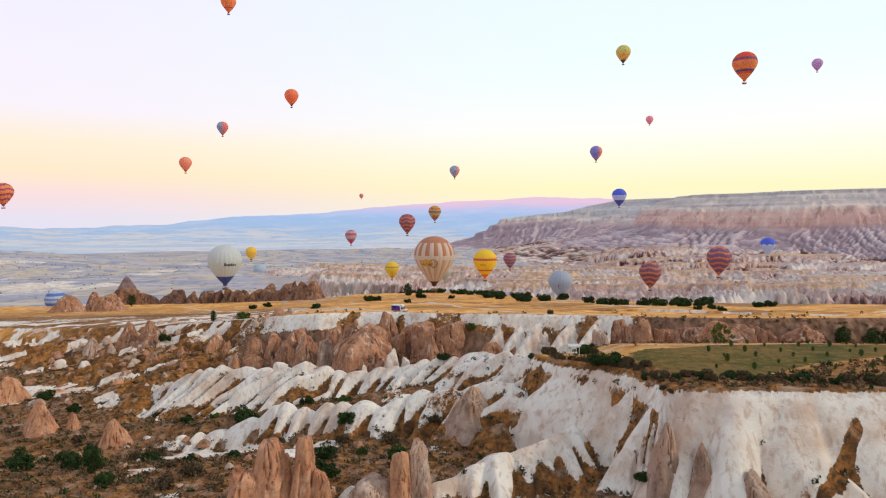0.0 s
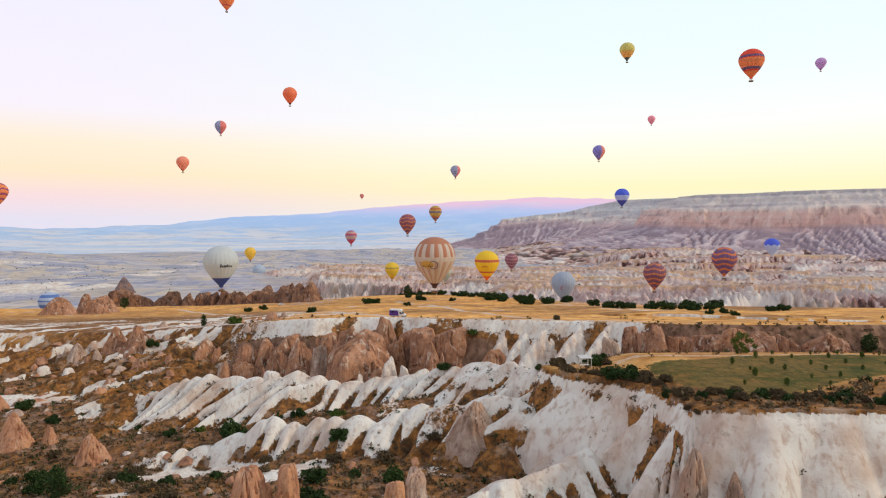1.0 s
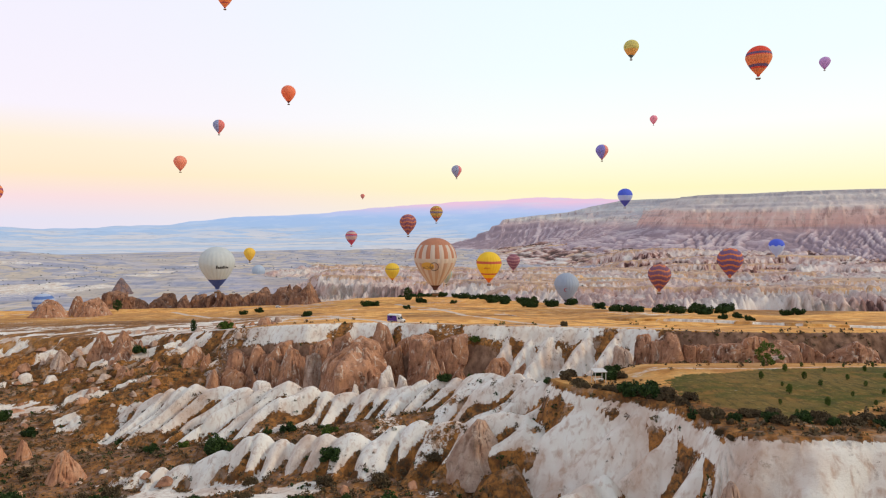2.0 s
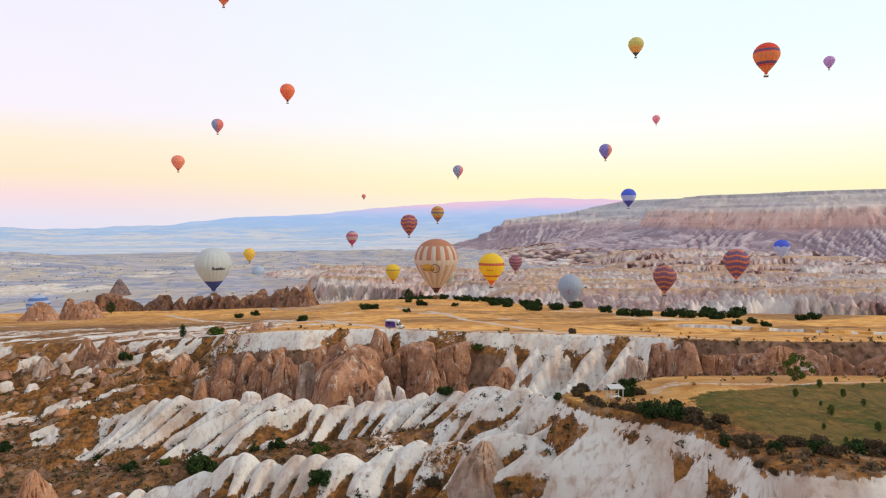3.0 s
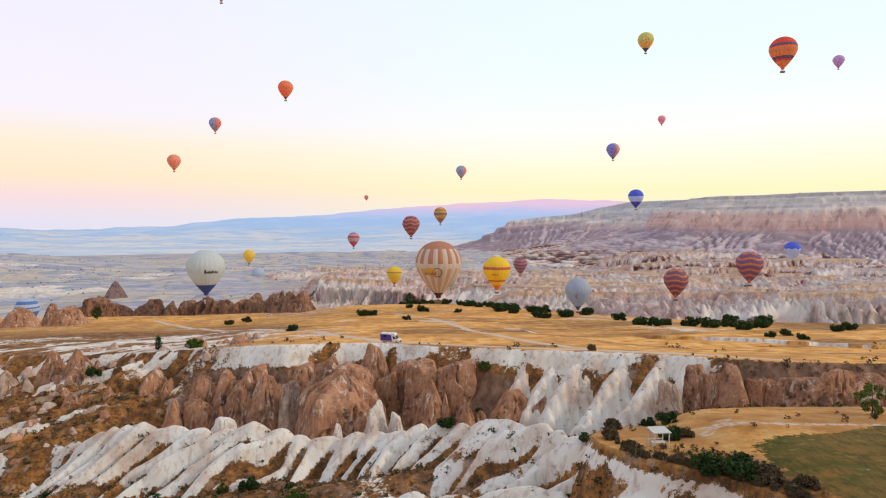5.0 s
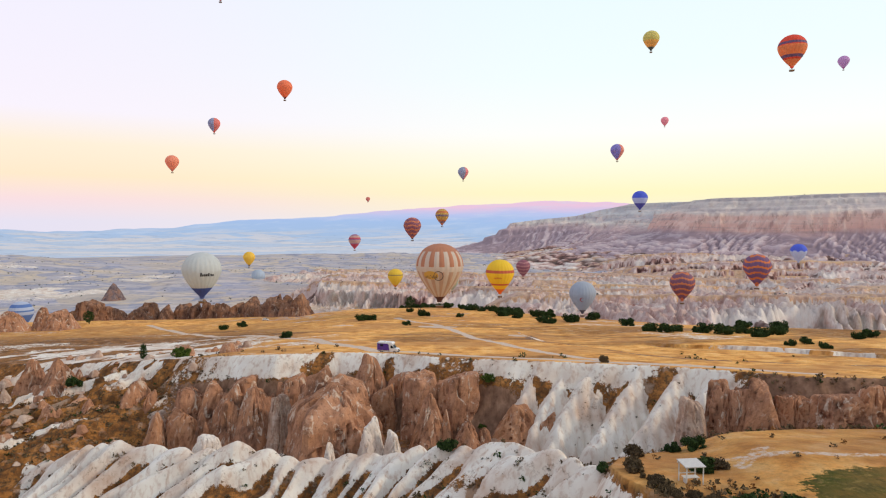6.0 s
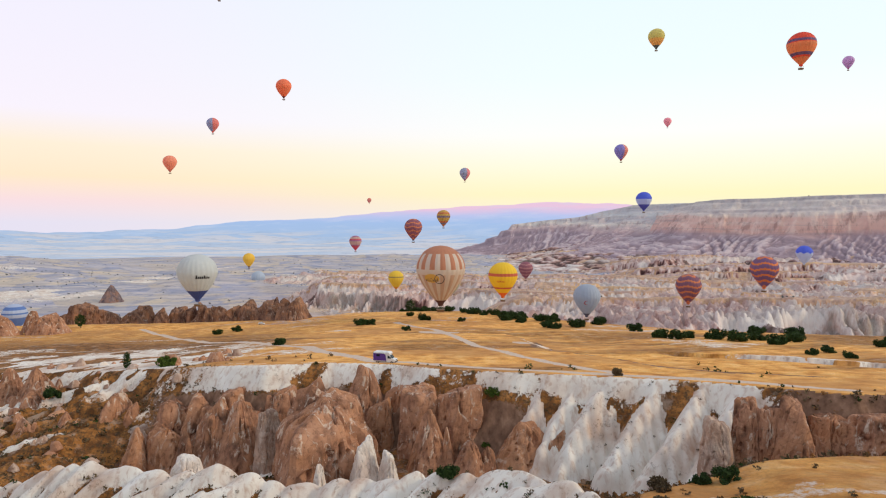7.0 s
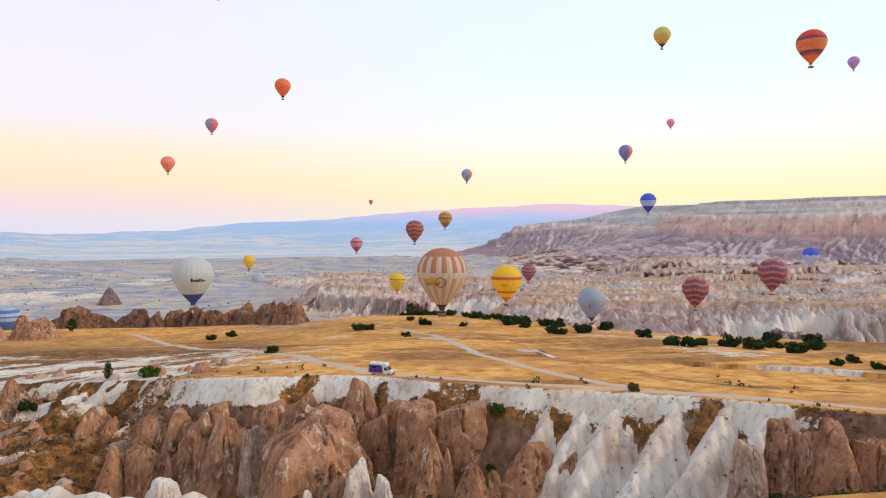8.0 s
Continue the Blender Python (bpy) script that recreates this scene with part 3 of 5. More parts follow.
    w_in = np.clip(0.05 + 0.6 * bank + 0.9 * bank2 * step(0.55, 0.25, n2) + 0.42 * step(0.28, 0.5, fbm(x * 0.5, y * 1.5, 24, 4, 121)), 0, 0.9)
    left_bands = 0.95 * step(-52, -76, x) * step(345, 300, y) * step(0.0, 0.14, fbm((x * 0.8 + y * 0.6) / 2.2, -x * 0.6 + y * 0.8, 7, 4, 107) + 0.10 * n3 + 0.12 * n1)
    w_in = np.maximum(w_in, 0.85 * left_bands)
    w_out = np.clip(1.05 - 0.8 * step(0.08, 0.4, n2 + 0.3 * n1) - 0.8 * step(0.42 + 0.2 * step(0, 15, x), 0.15 + 0.2 * step(0, 15, x), f + 0.2 * f2) * step(2, 7, d), 0, 1)
    w_out = w_out * (1 - 0.85 * ribbed * step(1.5, 3.5, d + 2 * n2))
    w_out = w_out * (1 - crag * step(5, 9, top - out_front + 3.5 * n1 + 4 * step(-34, -22, x)) * (1 - 0.75 * step(0.02, 0.2, fbm(x, y, 7, 3, 123))))
    w_left = (0.85 * step(0.10, 0.24, fbm((x * 0.9 + 0.4 * y) / 2.0, y * 0.9 - x * 0.4, 6, 4, 109) + 0.10 * n3) * step(240, 258, y) + 0.75 * step(0.12, 0.26, fbm(x, y, 11, 4, 125)) * step(258, 240, y))
    w_out = w_out + (w_left - w_out) * step(-62, -80, x + 8 * n2)
    rocky = np.maximum(step(60, 68, x) * step(30, 4, d), crag * step(4, 7, top - out_front + 2 * n1)) * (~ins)
    take(plate, np.where(ins, w_in, np.where(front_edge, w_out * (1 - rocky), 0.9)), np.maximum(rocky * 0.9, ins * 1.15 * np.exp(-((dt - 2) / 2.4) ** 2) * step(-0.35, 0.05, n2)))
    for line in SLOPE_RIBS:
        ridge(line, 1.5, 1.8, 3.6, 1.4, 0.8, 30.0, 0.8, True)
    # the field's shelf and its white wall
    d, s, side, _ = along(x, y, FIELD_EDGE + FIELD_EDGE[:1])
    ins_f = inside(x, y, FIELD_EDGE)
    brow = d
    shelf = 3.9 - 0.045 * (y - 104) - 3.2 * step(148, 176, y) - 1.6 * step(48, 34, x) - 1.0 * step(46, 34, x) * step(142, 158, y) + 0.25 * n1 + 0.12 * n2
    shelf = shelf - 0.012 * np.maximum(x - 90, 0)
    wob = 0.8 * fbm(x, y, 22, 2, 113) + 0.3 * fbm(x, y, 7, 2, 114)
    west = step(45, 37, x) * step(104, 110, y)
    f = uneven(s + 0.30 * d, 11.5 - 2.5 * west, wob, 41)
    f2 = uneven(s + 0.5 * d, 4.6, 1.8 * wob, 43)
    grow = np.clip(d / 9, 0, 1) * (1.25 + 1.5 * west)
    drop = np.sqrt(d * d + 1.5) - 1.2
    wall = shelf - 0.8 - 3.8 * west * step(0.0, 4.0, d) - (1.45 - 0.50 * west) * drop + 0.55 * np.maximum(drop - 11, 0) * (1 - west) - grow * (5.2 * (1 - f) * (1 - 0.7 * west) + 1.4 * (1 - f2) * (0.4 + step(4, 12, d))) + 0.12 * n3
    fall = shelf - wall
    bare = 1.15 - 0.5 * step(0.25, 0.5, n2 + 0.2 * n1)
    foot = step(15.5, 21, fall + 1.6 * n1 + 3.0 * n2 + 7 * (0.5 - f))
    lane = step(0.50, 0.34, f + 0.30 * n2) * step(1.2, 4, d) * west
    stain = step(0.24, 0.10, f + 0.18 * n2) * step(9, 13, fall) * (1 - west)
    scree, *_ = along(x + 2 * n2, y, [(66, 99.5), (62, 97), (57.5, 93.5), (54, 90)])
    wall_w = np.clip(bare - 1.0 * foot - 0.5 * lane - 1.0 * stain - 1.1 * step(1.2, 0.4, scree + 0.8 * n2) - west * 0.86 * np.maximum(step(2.0, 4.4, fall + 2.0 * n2), step(1.0, 0.4, d + 0.5 * n2)), 0, 1)
    back_f = (y > 160)
    take(np.where(ins_f, shelf, np.where(back_f, shelf - 0.5 * d, wall)), np.where(ins_f, 0.02, np.where(back_f, 0.2, wall_w)))
    for line in BROW_RIBS:
        ridge(line, 1.2, 2.0, 6.0, 0.6, 0.5, 40.0, 0.4, True)
    ring_c = [(41.5, 142), (41, 128), (43.5, 120), (45.5, 113), (48.5, 110.5), (57, 114), (78, 127), (94, 134), (200, 150), (200, 166), (108, 155), (69, 150)]
    dc, *_ = along(x, y, ring_c + ring_c[:1])
    crop = np.clip(0.5 + np.where(inside(x, y, ring_c), dc, -dc) / 4 + 0.35 * n2, 0, 1)
    green = np.where(ins_f, crop, 0)
    pink = 0.7 * step(330, 480, y)
    for line, half in ((ROAD, 1.9), (TRACK, 1.5), (TRACK_LEFT, 1.6), (TRACK_FAR, 1.0), ([(-10, 366), (-1, 359)], 4.5), ([(25, 311), (27, 305)], 2.2)):
        d, *_ = along(x, y, line)
        road = np.maximum(road, step(half + 1.4, half - 0.8, d))
    d, *_ = along(xm, ym, [(33, 156), (42, 152), (58, 151), (90, 153), (150, 160)])
    d2, *_ = along(xm, ym, [(38, 149), (44, 155)])
    road = np.maximum(road * ins, ins_f * np.maximum(0.55 * step(1.6, 0.3, d), 0.5 * step(2.5, 0.5, d2)))
    gully = np.where(~ins & ~ins_f, 1.0, 0.0) * step(300, 280, y)
    gully = np.maximum(gully, np.where(ins, (0.75 * step(0.0, 0.4, fbm(x * 0.5, y * 1.7, 28, 4, 119)) + 0.95 * step(-50, -95, x)) * step(470, 330, y), 0))
    gully = np.maximum(gully, np.where(ins, step(-75, -115, x) * step(330, 285, y) * 0.55, 0))
    gully = np.maximum(gully, np.where(ins_f, 0.9 * step(13, 7, brow + 2 * n2) * step(150, 135, y) + 0.85 * step(136, 124, y) + 0.38 * step(146, 156, y + 4 * n2), 0) * (1 - green))
    gully = np.maximum(gully, 0.39 * ins_f * (1 - green))
    return zn, wn_, green, rk, road, pink, np.clip(gully, 0, 1)


def land(x, y):
    """Height of the land and its zones: white tuff, green crop, brown rock, road, pink tuff, far fields, mesa, rusty soil, high mesa, crest."""
    near = step(760, 520, y + 0.15 * np.abs(x)) * step(900, 600, np.hypot(x, y))
    a, b = near < 1, near > 0
    z, white, green, rock, road, pink, far, mesa, gully, high, crest_at = (np.zeros(x.shape) for _ in range(11))
    if a.any():
        z[a], white[a], pink[a], far[a], mesa[a], high[a], crest_at[a] = far_land(x[a], y[a])
    if b.any():
        zn, *zones = near_land(x[b], y[b])
        z[b] = np.where(near[b] >= 1, zn, np.maximum(z[b], -95) * (1 - near[b]) + zn * near[b])
        m = near > 0.5
        k = m[b]
        white[m], green[m], rock[m], road[m], pink[m], gully[m] = (v[k] for v in zones)
        far[m], crest_at[m] = 0.0, 0.6
    return z, white, green, rock, road, pink, far, mesa, gully, high, crest_at


def height(x, y):
    return float(land(np.array([float(x)]), np.array([float(y)]))[0][0])


def sheet(name, co, rows, cols, wrap, materials):
    """A grid of rows x cols points as one mesh."""
    i = np.arange(rows - 1)[:, None] * cols
    j = np.arange(cols if wrap else cols - 1)[None, :]
    k = (j + 1) % cols
    quads = np.stack([i + j, i + k, i + cols + k, i + cols + j], -1).reshape(-1, 4)
    me = bpy.data.meshes.new(name)
    me.vertices.add(len(co))
    me.vertices.foreach_set("co", co.astype(np.float32).ravel())
    me.loops.add(quads.size)
    me.loops.foreach_set("vertex_index", quads.astype(np.int32).ravel())
    me.polygons.add(len(quads))
    me.polygons.foreach_set("loop_start", np.arange(0, quads.size, 4, dtype=np.int32))
    me.polygons.foreach_set("use_smooth", np.ones(len(quads), bool))
    for m in materials:
        me.materials.append(m)
    me.update(calc_edges=True)
    return me, quads


def build_ground():
    front = np.radians(np.linspace(-41, 41, 900))
    rest = np.radians(np.linspace(41, 319, 92))[1:-1]
    az = np.concatenate([front, rest])
    radii = [1.0, 12, 22, 30, 37, 43, 48]
    while radii[-1] < 4900:
        r = radii[-1]
        radii.append(r + float(np.interp(r, [48, 90, 320, 450, 1200, 1650, 1720, 2120, 2250, 2900, 4900], [0.8, 0.5, 0.62, 1.2, 3.8, 5.5, 4.2, 4.2, 8, 9, 60])))
    radii = np.array(radii)
    rr, aa = np.meshgrid(radii, az, indexing="ij")
    x, y = (rr * np.sin(aa)).ravel(), (rr * np.cos(aa)).ravel()
    z, white, green, rock, road, pink, far, mesa, gully, high, crest_at = land(x, y)
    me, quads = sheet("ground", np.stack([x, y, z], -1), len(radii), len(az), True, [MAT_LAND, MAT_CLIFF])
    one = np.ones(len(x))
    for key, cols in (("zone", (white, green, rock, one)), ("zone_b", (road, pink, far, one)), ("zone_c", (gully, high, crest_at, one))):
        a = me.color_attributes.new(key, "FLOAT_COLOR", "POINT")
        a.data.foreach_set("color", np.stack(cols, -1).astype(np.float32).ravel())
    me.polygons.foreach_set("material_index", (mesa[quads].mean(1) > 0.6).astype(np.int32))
    me.update()
    return tagged(new("ground", me), "eroded land of white tuff ridges, dry grass and a far valley", "ground", kind="structure")


build_ground()


def backdrop_material():
    m = Nodes("hazed_mountains_glow", 1.0)
    sep = m.nodes.new("ShaderNodeSeparateXYZ")
    m.links.new(m.at(), sep.inputs[0])
    # Haze is put into the colour by height: blue below, pink on top.
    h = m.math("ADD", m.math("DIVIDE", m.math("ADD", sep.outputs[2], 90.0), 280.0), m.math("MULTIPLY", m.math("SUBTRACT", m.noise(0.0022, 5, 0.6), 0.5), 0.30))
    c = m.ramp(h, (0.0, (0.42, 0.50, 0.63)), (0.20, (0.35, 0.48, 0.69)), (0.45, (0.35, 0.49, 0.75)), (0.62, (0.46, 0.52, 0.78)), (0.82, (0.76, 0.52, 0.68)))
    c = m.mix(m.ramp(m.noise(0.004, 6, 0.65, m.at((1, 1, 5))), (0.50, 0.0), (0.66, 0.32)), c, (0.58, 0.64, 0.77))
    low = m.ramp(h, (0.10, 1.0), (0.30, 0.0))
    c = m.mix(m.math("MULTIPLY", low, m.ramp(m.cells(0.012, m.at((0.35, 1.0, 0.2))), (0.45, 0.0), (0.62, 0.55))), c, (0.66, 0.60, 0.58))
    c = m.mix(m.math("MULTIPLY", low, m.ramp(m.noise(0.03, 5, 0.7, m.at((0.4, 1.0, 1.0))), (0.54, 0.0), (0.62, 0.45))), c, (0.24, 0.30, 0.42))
    # The sheet glows with that haze colour instead of taking the light.
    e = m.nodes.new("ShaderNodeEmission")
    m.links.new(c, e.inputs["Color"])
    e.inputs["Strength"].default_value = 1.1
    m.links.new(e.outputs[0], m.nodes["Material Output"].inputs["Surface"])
    return m.mat


def build_backdrop():
    """Mountains that close the valley, with haze painted into their glowing colour."""
    az = np.radians(np.linspace(-180, 180, 900))
    radii = np.linspace(2550, 4850, 60)
    rr, aa = np.meshgrid(radii, az, indexing="ij")
    x, y = rr * np.sin(aa), rr * np.cos(aa)
    t = np.tan(np.clip(aa, -0.75, 0.75))
    sky_x = [-0.93, -0.70, -0.565, -0.45, -0.405, -0.325, -0.20, -0.075, 0.06, 0.157, 0.265, 0.46, 0.93]
    sky_z = [-30, -24, -30, -18, 6, 38, 60, 118, 166, 200, 160, 74, 30]
    top = np.interp(t, sky_x, sky_z)
    low = np.interp(t, sky_x, [-80, -72, -76, -74, -66, -62, -44, -30, 20, 40, 30, 0, -10])
    k = (rr - 2550) / 2300
    z = -96 + (low + 96) * step(0.05, 0.6, k) + (top - low) * step(0.45, 1.0, k)
    z = z + step(0.1, 0.5, k) * (20 * fbm(x, y, 420, 4, 131)) + 9 * fbm(x, y, 110, 4, 133) * step(0.3, 0.9, k)
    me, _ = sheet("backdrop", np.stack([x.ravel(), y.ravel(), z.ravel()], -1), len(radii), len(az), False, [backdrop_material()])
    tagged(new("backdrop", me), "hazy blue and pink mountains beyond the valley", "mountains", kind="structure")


build_backdrop()


# ---- rocks ----
def rock_mesh(name, rx, ry, tall, seed, mat, blunt=0.5, around=56, up=38):
    """An eroded crag: leaning slabs worn round at their edges, upright cracks and a broken top, standing on z = 0."""
    rng = np.random.RandomState(seed)
    scale = max(rx, ry)
    h = tall / scale
    sides = rng.randint(5, 8)
    planes = [((0.0, 0.0, -1.0), 0.0)]
    for k in range(sides):
        ang = (k + rng.uniform(-0.32, 0.32)) / sides * 2 * np.pi
        lean = (rng.uniform(0.02, 0.30) + 0.62 * max(0.0, 0.85 - blunt)) * 1.65 / max(h, 0.8)
        away = rng.uniform(0.86, 1.12)
        planes.append(((math.cos(ang), math.sin(ang), lean), away))
    for k in range(rng.randint(2, 5)):
        ang, tip = rng.uniform(0, 6.28), rng.uniform(0.25, 1.1) * (1.35 - 0.8 * min(blunt, 1.1))
        ox, oy = rng.uniform(-0.22, 0.22, 2)
        n = (tip * math.cos(ang), tip * math.sin(ang), 1.0)
        planes.append((n, n[0] * ox + n[1] * oy + h * (1.0 if k == 0 else rng.uniform(0.84, 1.02))))
    a = np.linspace(0, 2 * np.pi, around, endpoint=False)[None, :]
    phi = np.linspace(-1.25, math.pi / 2, up)[:, None]
    mid = 0.42 * h
    dx, dy, dz = np.cos(phi) * np.cos(a), np.cos(phi) * np.sin(a), 0.62 * h * np.sin(phi) * np.ones_like(a)
    reach = []
    for (nx, ny, nz), dist in planes:
        length = math.sqrt(nx * nx + ny * ny + nz * nz)
        go = (nx * dx + ny * dy + nz * dz) / length
        reach.append(np.where(go > 0.04, (dist - nz * mid) / length / np.maximum(go, 0.04), 30.0))
    t = -np.log(sum(np.exp(-16.0 * np.minimum(v, 9.0)) for v in reach)) / 16.0
    off = rng.uniform(0, 400)
    zz = mid + t * dz
    g1 = fbm(dx * 1.3 + off, dy * 1.3 + zz * 0.7 + off, 0.9, 3, seed + 7)
    g2 = fbm(dx * 2.6 - off, dy * 2.6 + zz * 1.8, 0.55, 4, seed + 9)
    ridged = np.abs(fbm(a * 1.9 + off + 0.5 * g1, zz * 0.30, 0.7, 2, seed + 5))
    crack = np.exp(-(ridged / 0.05) ** 2) * np.clip(np.cos(phi) * 1.4, 0, 1)
    t = np.maximum(t * (1 + 0.10 * g1 + 0.075 * g2 - 0.17 * crack), 0.0)
    x, y, z = rx * t * dx, ry * t * dy, np.maximum(scale * (mid + t * dz), 0.0)
    me, quads = sheet(name, np.stack([x.ravel(), y.ravel(), z.ravel()], -1), up, around, True, [mat])
    me.polygons.foreach_set("use_smooth", np.full(len(quads), around < 30))
    return me


ROCK_LABELS = ["brown tuff pinnacle with cracked, rusty faces in the gully", "orange-brown tuff cone standing in dry grass", "grey-brown tuff rock with a pale scarred face",
               "smooth white tuff cone among brown rocks", "buff cone weathered out of the white tuff wall", "dark brown crag on the rim of the dry plateau", "apricot-brown tuff spire on the rusty slope", "dark rock cone far off in the valley, violet haze painted into it"]


def put_rocks(rows, group, blunts=(0.25, 0.6), shoulders=0, widen=1.0):
    """Each crag stands with its foot in the ground; shoulders are lower crags that lean on it."""
    for x, y, base, top, half, kind in rows:
        rng = np.random.RandomState(int(abs(x * 31 + y * 7)) % 9973)
        crowd = [(x, y, top, half * widen)]
        if half > 2.9 and kind < 2:
            for k in range(shoulders):
                side = rng.choice((-1, 1)) if k else 1
                crowd.append((x + side * half * rng.uniform(0.5, 1.0), y + half * rng.uniform(-0.7, 0.8), top - (top - base) * rng.uniform(0.12, 0.5), half * rng.uniform(0.45, 0.75)))
        for cx, cy, ct, ch in crowd:
            gx, gy = np.array([cx, cx - ch, cx + ch, cx]), np.array([cy - 0.8 * ch, cy, cy, cy])
            foot = min(base, float(land(gx, gy)[0].min())) - 1.0
            big = ch > 2.6
            me = rock_mesh("rock_pinnacle", ch, ch * rng.uniform(0.8, 1.05), ct - foot, rng.randint(9999), MAT_ROCKS[kind], 0.35 if kind == 3 else rng.uniform(*blunts), 72 if big else 44, 48 if big else 30)
            ob = new("rock_pinnacle", me)
            ob.location = (cx, cy, foot)
            ob.rotation_euler = (0, 0, rng.uniform(0, 6.28))
            tagged(ob, ROCK_LABELS[kind], "rock", group)


ROCKS_LEFT = [
    (-132.9, 266.0, -25.8, -10.7, 5.2, 0),
    (-122.1, 262.0, -24.7, -8.7, 6.4, 0),
    (-119.9, 257.0, -22.8, -15.3, 3.6, 0),
    (-111.6, 259.0, -22.6, -16.3, 3.0, 0),
    (-145.9, 262.0, -27.4, -16.1, 5.6, 2),
    (-135.9, 258.0, -24.7, -18.0, 2.4, 2),
    (-100.0, 241.0, -25.0, -15.0, 4.2, 0),
    (-107.0, 249.0, -23.0, -16.0, 3.6, 2),
    (-97.0, 232.0, -27.0, -18.5, 4.0, 2),
    (-112.0, 241.0, -25.0, -17.5, 3.4, 0),
    (-76.0, 229.0, -28.0, -17.5, 3.4, 1),
    (-63.0, 226.5, -27.0, -15.5, 3.2, 0),
]
ROCKS_MID = [
    (-88.1, 243.0, -30.7, -10.2, 5.9, 0),
    (-81.1, 247.0, -26.0, -13.0, 3.9, 0),
    (-78.4, 237.0, -28.7, -18.4, 4.4, 2),
    (-68.6, 231.0, -27.8, -15.9, 4.1, 1),
    (-69.4, 240.0, -28.6, -13.5, 4.0, 0),
    (-57.2, 230.0, -27.0, -8.6, 5.3, 0),
    (-49.7, 227.0, -26.4, -6.9, 6.0, 0),
    (-48.5, 241.0, -15.9, -3.7, 6.5, 0),
    (-41.7, 222.0, -24.3, -9.0, 2.5, 2),
    (-26.4, 213.0, -24.0, -2.7, 8.2, 0),
    (-29.0, 220.0, -22.4, -2.1, 5.9, 0),
    (-20.0, 232.0, -23.7, -2.2, 5.6, 0),
    (-16.2, 226.0, -21.0, -9.2, 3.1, 1),
    (-70.0, 237.0, -22.0, -11.5, 3.8, 0),
    (-62.5, 236.0, -20.0, -9.8, 3.9, 0),
    (-54.0, 236.5, -18.0, -8.2, 4.2, 0),
    (-40.0, 233.0, -18.0, -7.0, 4.2, 0),
    (-34.5, 235.5, -16.0, -6.2, 3.6, 0),
    (-12.0, 230.5, -16.0, -5.6, 4.0, 0),
    (11.0, 221.0, -14.0, -6.6, 3.2, 1),
]
ROCKS_CENTRE = [
    (-6.0, 219.0, -18.8, -2.5, 5.2, 0),
    (1.7, 219.0, -18.7, -2.8, 4.8, 0),
    (-4.0, 210.0, -18.2, -5.0, 4.0, 0),
    (7.7, 220.0, -18.4, -8.3, 2.1, 2),
    (15.2, 212.0, -23.0, -7.4, 7.2, 1),
    (4.3, 208.0, -20.3, -10.5, 3.8, 0),
    (-16.2, 203.0, -19.3, -10.2, 2.6, 3),
    (-11.6, 202.0, -18.8, -12.6, 1.7, 3),
    (-53.0, 205.0, -20.6, -14.2, 5.3, 3),
    (-25.2, 200.0, -18.1, -14.0, 1.8, 3),
    (-36.7, 222.0, -22.1, -9.3, 2.4, 2),
    (-4.7, 224.0, -11.5, -5.6, 2.2, 2),
]
ROCKS_RIGHT = [
    (47.8, 190.0, -10.1, -0.7, 2.9, 2),
    (54.3, 193.0, -11.0, 1.2, 3.6, 0),
    (57.0, 191.0, -10.1, 1.2, 2.4, 0),
    (61.5, 190.0, -9.6, 1.3, 4.2, 0),
    (68.7, 191.0, -6.3, -0.6, 3.1, 0),
    (74.1, 190.0, -5.6, -0.1, 4.7, 0),
    (80.3, 189.0, -5.1, 0.6, 4.0, 0),
    (87.1, 188.0, -5.0, 1.1, 5.2, 0),
    (95.4, 188.0, -5.0, -0.0, 4.3, 0),
    (105.8, 188.0, -4.7, 0.3, 6.1, 0),
]
ROCKS_FRONT = [
    (-28.6, 101.0, -15.7, -2.8, 3.0, 6),
    (-31.4, 100.0, -15.0, -7.0, 2.6, 6),
    (-26.4, 101.5, -15.7, -5.2, 2.0, 6),
    (-22.6, 101.0, -15.7, -2.8, 2.2, 6),
    (-19.8, 100.0, -16.6, -7.6, 1.7, 6),
    (-6.6, 103.0, -17.5, -4.9, 1.8, 6),
    (-4.2, 104.0, -17.5, -5.4, 2.0, 2),
    (-11.7, 103.0, -16.6, -10.0, 3.2, 2),
    (-15.5, 104.0, -17.6, -12.0, 2.2, 3),
    (-116.4, 180.0, -31.3, -19.6, 4.9, 6),
    (-108.4, 183.0, -33.2, -23.8, 3.9, 6),
    (-87.5, 167.0, -31.5, -18.9, 5.5, 6),
    (-146.7, 212.0, -30.3, -21.0, 4.9, 6),
    (36.3, 101.8, -13.0, 0.9, 3.6, 4),
    (41.2, 98.6, -12.0, -2.6, 2.4, 4),
    (47.3, 94.8, -14.0, -4.9, 3.4, 4),
]
ROCKS_SPUR = [
    (7.1, 141.9, -16.6, -2.7, 6.0, 4),
    (-17.9, 160.0, -22.1, -16.2, 2.9, 3),
]
ROCKS_FARLEFT = [
    (-256.1, 430.0, -31.9, -17.9, 12.0, 0),
    (-249.8, 450.0, -33.2, -18.6, 5.7, 0),
    (-232.7, 440.0, -32.6, -19.9, 11.2, 0),
]
put_rocks(ROCKS_LEFT, "rocks of the western gully", (0.1, 0.35), 1, 1.25)
put_rocks(ROCKS_MID, "pinnacles below the plateau", (0.15, 0.75), 2, 1.45)
put_rocks(ROCKS_CENTRE[:2], "pinnacles below the plateau", (0.8, 1.1), 1, 1.15)
put_rocks(ROCKS_CENTRE[2:], "pinnacles below the plateau", (0.08, 0.4), 1, 1.25)
put_rocks(ROCKS_RIGHT, "rocks behind the field", (0.5, 1.1), 1, 1.15)
